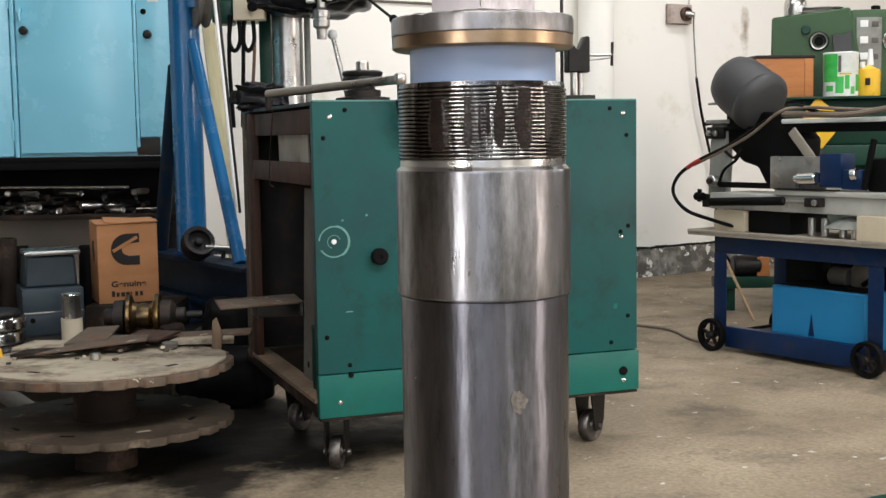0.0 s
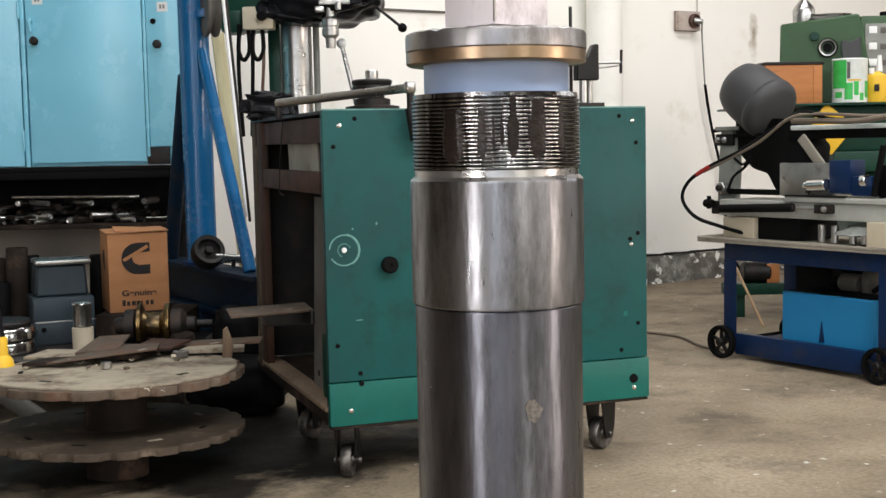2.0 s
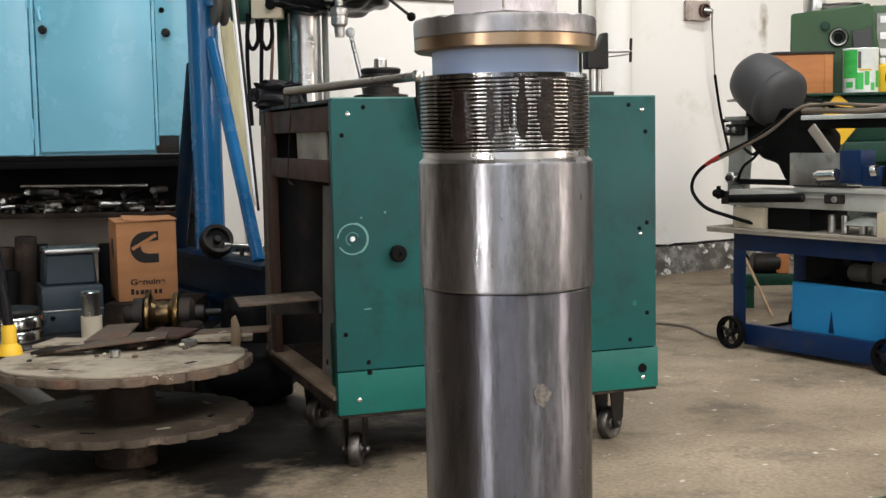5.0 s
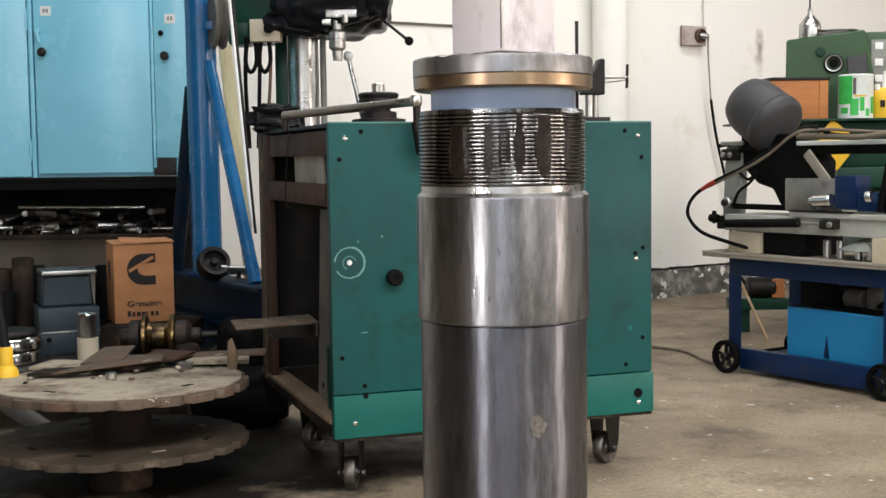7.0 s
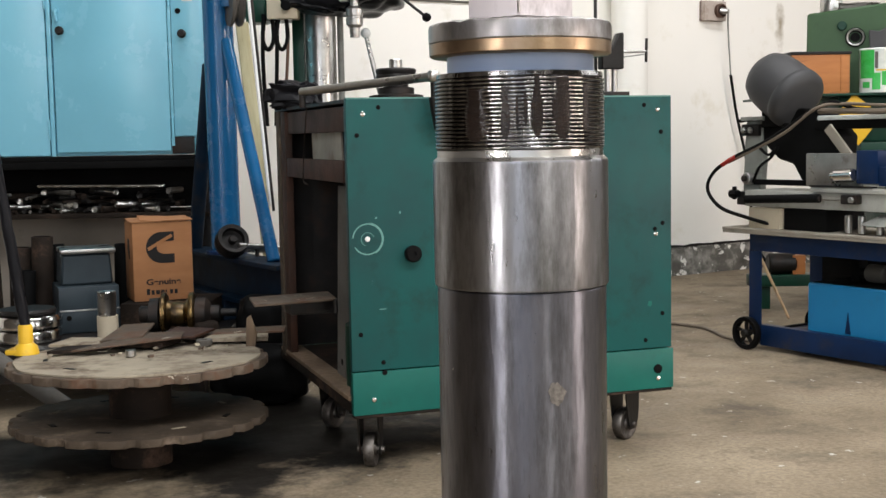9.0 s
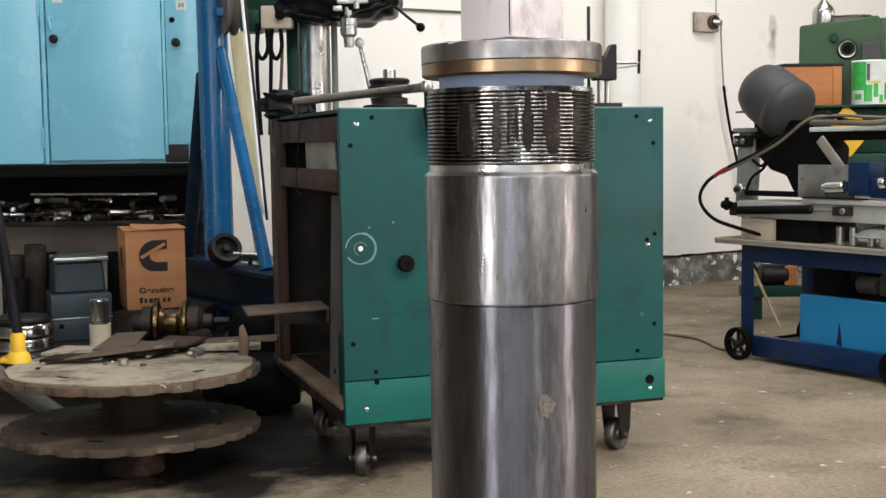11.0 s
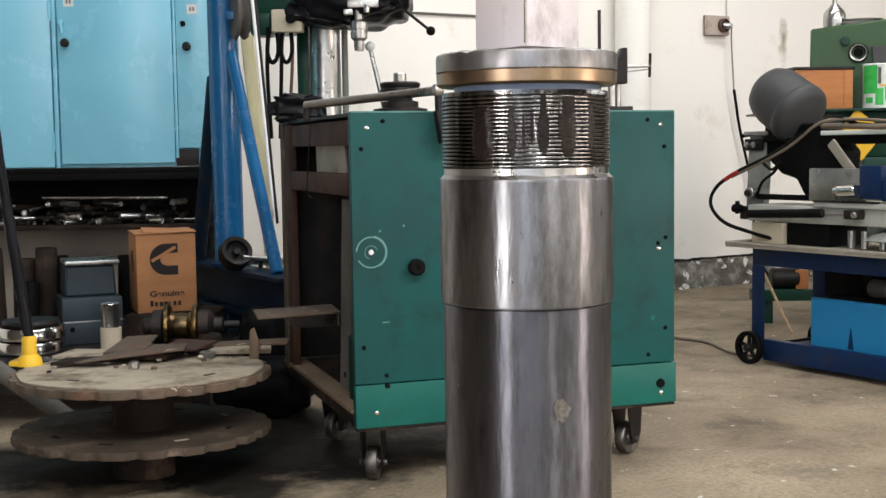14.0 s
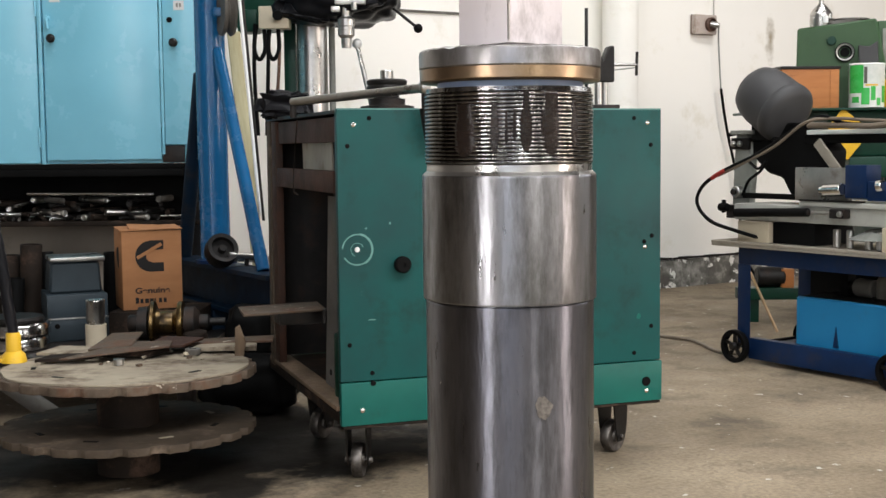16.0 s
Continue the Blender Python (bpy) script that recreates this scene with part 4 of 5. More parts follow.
def bench_parts():
    v = thing("machine_vise", "grey-blue painted machine vise on the bench", "vise", pose(-1.385, 4.06, 0.2125, 0, 0, 24))
    part("base", box((0.003, 0, 0), (0.2, 0.21, 0.076), 0.006), M_GREYBLUE, v)
    part("body", box((0, 0.004, 0.0765), (0.197, 0.22, 0.155), 0.005), M_GREYBLUE, v)
    part("jaw", plate([(0.012, 0.1555), (0.186, 0.1555), (0.178, 0.262), (0.02, 0.262)], -0.08, 0.08, 0.008, m=pose(0, 0.13, 0, 90, 0, 0)), M_GREYBLUE, v)
    part("jaw_plate", box((0.016, 0.035, 0.2625), (0.196, 0.2, 0.279), 0.006), M_STEEL, v, "bare steel jaw plate")
    part("seam", box((0.002, -0.0015, 0.074), (0.2, 0.004, 0.079), 0.001), M_STEEL, v)
    part("oil_hole", lathe([(0, 0), (0.009, 0), (0.008, 0.003), (0, 0.003)], 12, pose(0.03, 0.0, 0.052, 90, 0, 0)), M_BLACK, v)
    part("clamp_bolt", rod((0.18, -0.001, 0.052), (0.18, -0.012, 0.052), 0.009, 8), M_DARKSTEEL, v)
    t = thing("tin", "steel tin with a white paper band", "tin", pose(-1.198, 3.97, 0.2125) @ Matrix.Scale(1.06, 4))
    part("band", lathe([(0, 0), (0.032, 0), (0.032, 0.07), (0, 0.07)], 28), M_CREAM, t, "off-white paper band")
    part("top", lathe([(0, 0.0705), (0.027, 0.0705), (0.028, 0.14), (0.029, 0.142), (0.028, 0.145), (0.025, 0.143), (0, 0.142)], 28), M_STEEL, t)
    s = thing("bronze_shaft", "oily bronze flanged shaft lying on the bench", "shaft", pose(-1.072, 3.92, 0.295, 0, 0, 6) @ Matrix.Scale(1.15, 4))
    ax = pose(0, 0, 0, 0, 90, 0)
    part("hub", lathe([(0, -0.005), (0.02, -0.005), (0.024, 0.0), (0.024, 0.02), (0.045, 0.024), (0.047, 0.05), (0.03, 0.055), (0, 0.055)], 28, ax), M_DARKSTEEL, s)
    part("flange", lathe([(0, 0.056), (0.056, 0.056), (0.061, 0.06), (0.061, 0.069), (0.05, 0.073), (0, 0.073)], 36, ax), M_BRONZE, s)
    part("barrel", lathe([(0, 0.0735), (0.04, 0.0735), (0.033, 0.085), (0.036, 0.1), (0.033, 0.118), (0.042, 0.132), (0, 0.132)], 32, ax), M_BRONZE, s)
    part("flange", lathe([(0, 0.1325), (0.058, 0.1325), (0.06, 0.137), (0.06, 0.146), (0.052, 0.15), (0, 0.15)], 36, ax), M_BRONZE, s)
    part("journal", lathe([(0, 0.1505), (0.044, 0.1505), (0.044, 0.178), (0.03, 0.19), (0.022, 0.192), (0.022, 0.215), (0.011, 0.22), (0.011, 0.262), (0, 0.263)], 24, ax), M_DARKSTEEL, s)
    part("cradle", box((0.02, -0.05, -0.0715), (0.17, 0.05, -0.045), 0.004), M_DARKSTEEL, s)
    single("elbow_casting", lump((0.05, 0.04, 0.038), pose(-0.86, 3.9, 0.2445, 0, 0, 20), 3, 0.3, 2.2, 5), M_RUSTDARK, "small rusty casting on the bench", "casting")
    r = thing("aluminium_rings", "stack of bright turned aluminium rings", "ring stack", pose(-1.445, 3.93, 0.2125))
    for k in range(2):
        part("ring", lathe([(0.05, 0.002), (0.1, 0.002), (0.104, 0.006), (0.104, 0.036), (0.1, 0.042), (0.085, 0.044), (0.05, 0.044), (0.05, 0.002)], 40, pose(0.004 * k, 0, 0.046 * k)), M_CHROME, r)
    part("cover_disc", lathe([(0, 0.0925), (0.088, 0.0925), (0.09, 0.1), (0.086, 0.108), (0, 0.11)], 36), M_DARKSTEEL, r)
    # short lengths of dark pipe standing behind the vise; the last three are added to fill the black gap beside the
    # carton
    for k, (x, y, r0, ln, tilt) in enumerate(((-1.525, 4.3, 0.037, 0.31, 2), (-1.462, 4.33, 0.024, 0.28, -3), (-1.61, 4.33, 0.04, 0.27, 1), (-1.41, 4.36, 0.03, 0.255, 3), (-1.69, 4.28, 0.033, 0.31, -2),
                                              (-1.555, 4.22, 0.028, 0.2, 4), (-1.345, 4.4, 0.036, 0.25, -2), (-1.275, 4.42, 0.03, 0.27, 2), (-1.215, 4.44, 0.034, 0.22, 1))):
        single("pipe_offcut", lathe([(r0 * 0.8, 0.003), (r0, 0), (r0, ln - 0.003), (r0 * 0.95, ln), (r0 * 0.8, ln), (r0 * 0.8, 0.003)], 24), M_BLACK if k % 2 else M_RUSTDARK,
               "short dark pipe offcut standing on the bench", "pipe", "pipe offcuts on the bench", m=pose(x, y, 0.2135, tilt * 0.5, tilt, 0))


# ---------------------------------------------------------------- cable reel with scrap
def reel_disc(parent, name, r, z0, z1, teeth, seed, material, label):
    random.seed(seed)
    n = 168
    deep = [random.uniform(0.4, 1.3) for _ in range(teeth)]
    out = []
    for i in range(n):
        a = 2 * math.pi * i / n
        f = (i * teeth / n)
        k = int(f) % teeth
        notch = 0.015 * deep[k] if 0.12 < f % 1 < 0.42 else 0.0
        rr = r - notch + random.uniform(-0.0015, 0.0015)
        out.append((rr * math.cos(a), rr * math.sin(a)))
    return part(name, plate(out, z0, z1, 0.0015), material, parent, label)


def cable_reel():
    c = thing("cable_reel", "rusty steel reel with notched discs standing on the floor", "reel", pose(-0.889, 3.2, 0, -1.2, 0.6, 15))
    # core and lower disc in darker rust: shade below the upper disc is in the colour
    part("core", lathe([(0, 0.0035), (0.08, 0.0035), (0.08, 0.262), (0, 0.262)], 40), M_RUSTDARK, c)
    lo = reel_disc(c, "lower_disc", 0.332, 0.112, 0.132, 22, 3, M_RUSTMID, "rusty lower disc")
    up = reel_disc(c, "upper_disc", 0.334, 0.258, 0.280, 22, 7, M_RUST, "rusty notched upper disc")
    random.seed(9)
    n = 120
    part("dust_cake", plate([((0.316 + 0.012 * noise.noise((3 * math.cos(2 * math.pi * i / n), 3 * math.sin(2 * math.pi * i / n), 2))) * math.cos(2 * math.pi * i / n),
                             (0.316 + 0.012 * noise.noise((3 * math.cos(2 * math.pi * i / n), 3 * math.sin(2 * math.pi * i / n), 5))) * math.sin(2 * math.pi * i / n)) for i in range(n)],
                            0.2802, 0.286, 0.001), M_DUSTY, up, "dusty beige upper face")
    for z, p, k0 in ((0.286, up, 0.0), (0.1322, lo, 0.4)):
        for k in range(8):
            a = k0 + k * 2 * math.pi / 8
            part("slot", box((-0.018, -0.006, 0), (0.018, 0.006, 0.0012), m=pose(0.235 * math.cos(a), 0.235 * math.sin(a), z, 0, 0, math.degrees(a) + 90)), M_BLACK if k % 3 else M_DUSTY, p)


def rubble_place(s, rest):
    x, y = random.uniform(-1.15, -0.64), random.uniform(3.12, 3.42)
    return pose(x, y, rest(y) + s * 0.3, 0, 0, random.uniform(0, 180))


def scrap():
    top = 0.2925

    def rest(y):
        """The reel leans back a little."""
        return top - 0.03 * (y - 3.2)

    pieces = [  # outline in world x, y, base height, thickness, tilt
        ([(-1.06, 3.18), (-0.80, 3.31), (-0.81, 3.39), (-0.93, 3.40)], 0.022, 0.005, 3, M_RUST),
        ([(-0.93, 3.42), (-0.55, 3.50), (-0.56, 3.60), (-0.92, 3.51)], 0.012, 0.006, 1, M_RUST),
        ([(-1.02, 3.30), (-0.91, 3.33), (-0.92, 3.50), (-1.01, 3.50)], 0.030, 0.006, 5, M_RUST),
        ([(-1.16, 3.30), (-1.02, 3.28), (-1.00, 3.38), (-1.13, 3.41)], 0.010, 0.008, 2, M_DUSTY),
        ([(-0.90, 3.38), (-0.78, 3.37), (-0.74, 3.47), (-0.86, 3.52)], 0.020, 0.007, 4, M_BROWN),
        ([(-1.13, 3.20), (-0.99, 3.24), (-0.98, 3.29), (-1.11, 3.27)], 0.004, 0.010, 2, M_RUSTDARK),
        ([(-0.76, 3.40), (-0.58, 3.40), (-0.59, 3.47), (-0.74, 3.50)], 0.003, 0.012, 1, M_DUSTY),
        ([(-1.05, 3.36), (-0.96, 3.36), (-0.95, 3.42), (-1.04, 3.43)], 0.002, 0.012, 0, M_DUSTY),
        ([(-0.97, 3.30), (-0.85, 3.30), (-0.82, 3.39), (-0.95, 3.40)], 0.002, 0.014, 0, M_RUSTDARK),
    ]
    for out, z, th, tilt, mtl in pieces:
        cx, cy = sum(p[0] for p in out) / len(out), sum(p[1] for p in out) / len(out)
        single("scrap_plate", plate([(x - cx, y - cy) for x, y in out], 0, th, 0.001), mtl, "rusty offcut of steel plate lying on the reel", "scrap plate", "scrap on the reel",
               m=pose(cx, cy, rest(cy) + z, tilt - 1, -tilt * 0.5, 0))
    single("steel_bush", lathe([(0.010, 0), (0.021, 0), (0.022, 0.003), (0.022, 0.014), (0.02, 0.016), (0.010, 0.016), (0.010, 0)], 24), M_GREYPANEL, "short turned steel bush on the reel", "bush",
           m=pose(-0.75, 3.37, rest(3.37) - 0.002))
    single("steel_bush", lathe([(0.006, 0), (0.014, 0), (0.014, 0.016), (0.006, 0.016), (0.006, 0)], 16), M_STEEL, "small steel bush on the reel", "bush", m=pose(-0.905, 3.19, rest(3.19) - 0.004))
    random.seed(21)
    for k in range(12):
        s = random.uniform(0.005, 0.012)
        single("rubble", lump((s, s * 0.8, s * 0.5), None, 1, 0.5, 2, k), random.choice((M_DUSTY, M_RUST, M_CREAM)), "small lump of rubble on the reel", "rubble", "rubble on the reel",
               m=rubble_place(s, rest), smooth=20)
    single("leaning_pipe", lathe([(0.021, 0), (0.026, 0), (0.026, 0.75), (0.021, 0.75), (0.021, 0)], 24), M_GREYPANEL, "dull grey steel pipe leaning behind the reel", "pipe",
           m=look((-1.085, 3.47, 0.03), (-1.5, 3.45, 0.334)) @ pose(0, 0, 0, 180, 0, 0))
    y = thing("lever_pole", "black film-wrapped pole in a yellow socket on the reel", "pole", pose(-1.206, 3.26, top - 0.006))
    part("socket", lathe([(0, 0), (0.034, 0), (0.03, 0.02), (0.020, 0.03), (0.019, 0.075), (0.016, 0.08), (0, 0.08)], 20), M_YELLOW, y, "yellow painted socket")
    part("foot", box((-0.05, -0.025, 0), (0.02, 0.03, 0.014), 0.005), M_YELLOW, y)
    pole = tube([(0, 0, 0.07), (-0.022, 0, 0.25), (-0.048, 0, 0.45), (-0.075, 0, 0.68)], 0.0145, 14)
    for v in pole.verts:
        k = noise.noise(Vector((v.co.x * 60, v.co.y * 60, v.co.z * 38)))
        v.co.x += 0.0045 * k
        v.co.y += 0.0045 * noise.noise(Vector((v.co.z * 45, v.co.x * 60, 3)))
    part("wrapped_pole", pole, M_GLOSSBLACK, y, "pole wrapped in shiny black film", smooth=30)
    single("timber_offcut", plate([(-0.012, 0), (0.014, 0.0), (0.02, 0.04), (0.004, 0.088), (-0.008, 0.08)], 0, 0.02, 0.002, m=RX90), M_DULLWOOD, "weathered timber wedge standing on the reel edge", "timber",
           m=pose(-0.625, 3.38, 0.278, 0, 0, 10))

    # unidentified dark mass, added to fill the black area behind the reel
    sk = thing("sack", "dark mass filling the black area behind the reel", "sack", pose(-0.7, 4.0, 0))
    for name, size, m, seed in (("body", (0.2, 0.16, 0.12), pose(0, -0.02, 0.097), 33), ("upper_lump", (0.1, 0.1, 0.12), pose(0, 0.02, 0.245), 31)):
        bm = lump(size, m, 4, 0.25, 2.2, seed)
        for v in bm.verts:
            v.co.z = max(0.001, v.co.z)
        part(name, bm, M_BLACK, sk, smooth=30)
    part("tie", lathe([(0.075, -0.008), (0.083, 0), (0.075, 0.008), (0.07, 0), (0.075, -0.008)], 24, pose(0, 0.02, 0.2)), M_RUSTDARK, sk, "brown band round the dark mass")


# ---------------------------------------------------------------- blue jib crane
def jib_crane():
    c = thing("jib_crane", "royal blue painted steel jib crane column on a beam base", "crane", pose(-0.897, 4.45, 0))
    part("column", lathe([(0, 0.441), (0.0535, 0.441), (0.0535, 3.2), (0, 3.2)], 40, pose(0, 0, 0, 0, -0.2, 0)), M_BLUE, c)
    part("base_collar", lathe([(0, 0.4405), (0.075, 0.4405), (0.075, 0.452), (0.056, 0.456), (0, 0.456)], 32), M_NAVY, c)
    d = Vector((0.42, -0.63, 0)).normalized()
    bm = bmesh.new()
    along = Matrix.Translation((0, 0, 0)) @ Matrix((d, (-d.y, d.x, 0), (0, 0, 1))).transposed().to_4x4()
    box((-0.42, -0.06, 0.424), (0.55, 0.06, 0.44), 0.002, along, bm)
    box((-0.42, -0.06, 0.285), (0.55, 0.06, 0.30), 0.002, along, bm)
    box((-0.42, -0.006, 0.299), (0.55, 0.006, 0.425), 0, along, bm)
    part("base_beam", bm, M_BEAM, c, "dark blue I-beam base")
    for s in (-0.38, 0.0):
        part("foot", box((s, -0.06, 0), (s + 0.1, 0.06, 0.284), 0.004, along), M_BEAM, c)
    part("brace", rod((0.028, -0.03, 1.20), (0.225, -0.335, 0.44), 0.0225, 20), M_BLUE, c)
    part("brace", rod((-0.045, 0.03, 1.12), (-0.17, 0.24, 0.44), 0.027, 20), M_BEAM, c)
    w = part("pulley_wheel", lathe([(0, -0.018), (0.045, -0.018), (0.08, -0.02), (0.083, -0.012), (0.068, 0), (0.083, 0.012), (0.08, 0.02), (0.045, 0.018), (0, 0.018)], 36,
                                   pose(0.075, -0.09, 1.335, 0, 90, 22) @ Matrix.Scale(1.14, 4)), M_GREYPANEL, c, "dusty grey-brown grooved pulley wheel")
    part("bracket", box((0.03, -0.1, 1.31), (0.07, -0.05, 1.34), 0.004), M_BLUE, w)
    part("guide_strip", rod((0.087, -0.17, 2.0), (0.192, -0.18, 0.62), 0.006, 8), M_WHITE, c, "thin pale guide strip")
    part("guide_strip", rod((0.098, -0.165, 2.0), (0.203, -0.175, 0.60), 0.005, 8), M_DARKSTEEL, c)
    single("wooden_plank", box((-0.022, -0.01, 0), (0.024, 0.012, 1.28), 0.002), M_PLANK, "pale wooden plank leaning beside the blue column", "plank", m=pose(-0.74, 4.63, 0.0, 2, -5, 14))
    g = thing("trolley_wheel", "grey steel trolley wheel lying on the beam", "wheel", pose(-0.80, 4.27, 0.4415, 0, 0, 30))
    part("rim", lathe([(0.04, -0.025), (0.054, -0.027), (0.057, -0.012), (0.05, 0), (0.057, 0.012), (0.054, 0.027), (0.04, 0.025), (0.04, -0.025)], 32, pose(-0.045, 0, 0.0575, 60, 0, 0)), M_DARKSTEEL, g)
    part("web", lathe([(0, -0.004), (0.041, -0.004), (0.041, 0.004), (0, 0.004)], 28, pose(-0.045, 0, 0.0575, 60, 0, 0)), M_DARKSTEEL, g)
    part("hub", rod((-0.045, 0.02, 0.046), (-0.045, -0.022, 0.07), 0.014, 14), M_DARKSTEEL, g)
    part("axle", rod((-0.03, -0.03, 0.045), (0.16, -0.02, 0.024), 0.010, 10), M_STEEL, g)
    part("bar", box((-0.02, 0.01, 0.012), (0.2, 0.03, 0.026), 0.002, pose(0, 0, 0.004, 0, 4, -4)), M_STEEL, g)
    part("bolt", rod((0.09, -0.01, 0.0), (0.09, -0.01, 0.05), 0.009, 10), M_DARKSTEEL, g)
    part("bolt", rod((0.05, 0.01, 0.0), (0.05, 0.01, 0.04), 0.008, 10), M_DARKSTEEL, g)


# ---------------------------------------------------------------- pillar drill
def pillar_drill():
    d = thing("pillar_drill", "teal pillar drill with its head wrapped in black film", "drill press", pose(-0.615, 5.1, 0))
    part("base", box((-0.2, -0.35, 0), (0.2, 0.2, 0.09), 0.02), M_DKGREEN, d)
    part("column", lathe([(0, 0.09), (0.062, 0.09), (0.062, 1.9), (0, 1.9)], 40), M_STEEL, d, "bright ground steel column")
    part("column_guard", box((-0.115, -0.01, 0.5), (-0.066, 0.07, 1.38), 0.008), M_DKGREEN, d, "teal column guard")
    part("rear_conduit", rod((0.078, 0.03, 0.4), (0.078, 0.03, 1.4), 0.013, 16), M_MACHGREY, d)
    part("head", box((-0.30, -0.13, 1.33), (-0.08, 0.16, 2.0), 0.02), M_DKGREEN, d, "dark teal drill head")
    hd = part("head_cover", lump((0.295, 0.30, 0.24), pose(0.132, -0.05, 1.535), 5, 0.2, 3.4, 3), M_GLOSSBLACK, d, "crumpled black film over the head", smooth=25)
    part("film_fold", lump((0.13, 0.16, 0.07), pose(0.21, -0.16, 1.425, 0, -14, 0), 4, 0.45, 3.2, 8), M_GLOSSBLACK, hd, smooth=25)
    part("film_fold", lump((0.16, 0.14, 0.06), pose(0.0, -0.12, 1.39, 0, 6, 0), 4, 0.4, 3.2, 12), M_GLOSSBLACK, hd, smooth=25)
    sw = part("switch_box", box((-0.185, -0.2, 1.317), (-0.065, -0.125, 1.405), 0.006), M_CREAM, d, "cream switch box")
    part("switch_knob", rod((-0.105, -0.2, 1.37), (-0.105, -0.235, 1.365), 0.02, 16), M_BLACK, sw)
    part("arm", box((-0.28, -0.14, 1.31), (-0.20, -0.02, 1.4), 0.01), M_DKGREEN, d)
    for k, x in enumerate((-0.20, -0.145)):
        part("hose", tube([(x, -0.16, 1.335), (x - 0.008, -0.17, 1.24), (x + 0.012, -0.17, 1.2), (x + 0.035, -0.17, 1.24), (x + 0.03, -0.16, 1.335)], 0.0085), M_BLACK, d)
    part("cable", tube([(-0.205, -0.16, 1.34), (-0.21, -0.17, 1.15), (-0.2, -0.17, 0.9)], 0.008), M_BLACK, d)
    part("cable", tube([(-0.15, -0.16, 1.34), (-0.155, -0.17, 1.15), (-0.165, -0.17, 0.9)], 0.008), M_BLACK, d)
    part("cable", tube([(-0.115, -0.16, 1.34), (-0.11, -0.17, 1.2), (-0.13, -0.17, 0.95)], 0.007), M_HOSE, d)
    sp = part("spindle", lathe([(0, 1.24), (0.019, 1.24), (0.021, 1.262), (0.021, 1.278), (0.033, 1.29), (0.034, 1.315), (0.031, 1.318), (0.031, 1.324), (0.034, 1.327), (0.034, 1.352), (0.026, 1.36),
         (0.017, 1.365), (0.017, 1.42), (0, 1.42)], 32, Matrix.Translation((0.166, -0.27, 0.032)) @ Matrix.Scale(0.968, 4)), M_STEEL, d, "bright steel drill chuck")
    part("quill_clamp", box((0.125, -0.30, 1.395), (0.245, -0.22, 1.425), 0.005), M_STEEL, sp)
    part("clamp_bolt", rod((0.20, -0.30, 1.375), (0.20, -0.30, 1.405), 0.012, 10), M_STEEL, sp)
    part("clamp_bolt", box((0.11, -0.30, 1.37), (0.145, -0.25, 1.39), 0.003), M_STEEL, sp)
    fl = part("feed_lever", rod((0.335, -0.16, 1.40), (0.437, -0.2, 1.314), 0.006, 10), M_DARKSTEEL, d)
    part("ball", ball(0.018, pose(0.441, -0.2, 1.311)), M_BLACK, fl, "black ball grip")
    tl = part("table_lever", rod((0.195, -0.15, 1.262), (0.25, -0.15, 1.02), 0.008, 12, 0.0105), M_STEEL, d)
    part("ball", ball(0.02, pose(0.197, -0.15, 1.259)), M_WHITE, tl, "pale ball grip")
    part("table", box((-0.02, -0.35, 0.86), (0.36, 0.02, 0.9), 0.008), M_MACHGREY, d)
    part("table_arm", box((-0.07, -0.07, 0.76), (0.12, 0.07, 0.859), 0.01), M_DKGREEN, d)
    single("plastic_bag", lump((0.09, 0.06, 0.05), None, 4, 0.8, 3.0, 17), M_GLOSSBLACK, "crumpled dark plastic bag on the cabinet corner", "bag", m=pose(-0.535, 3.72, 0.976), smooth=20)


cupboard()
storage_rack()
low_bench()
carton()
bench_parts()
cable_reel()
scrap()
jib_crane()
pillar_drill()


# ---------------------------------------------------------------- band saw on its wheeled stand
def spoked_wheel(parent, x, y, name="wheel"):
    m = pose(x, y, 0.0645, 90, 0, 0)
    w = part(name, lathe([(0.048, -0.012), (0.062, -0.014), (0.0645, -0.01), (0.0645, 0.01), (0.062, 0.014), (0.048, 0.012), (0.048, -0.012)], 36, m), M_BLACK, parent, "black rubber-tyred wheel")
    bm = bmesh.new()
    for k in range(5):
        box((0.01, -0.006, -0.005), (0.05, 0.006, 0.005), 0.001, m @ pose(0, 0, 0, 0, 0, 72 * k + 18), bm)
    part("spokes", bm, M_DARKSTEEL, w)
    part("hub", lathe([(0, -0.018), (0.014, -0.018), (0.016, -0.012), (0.016, 0.016), (0.012, 0.022), (0, 0.022)], 18, m), M_DARKSTEEL, w)


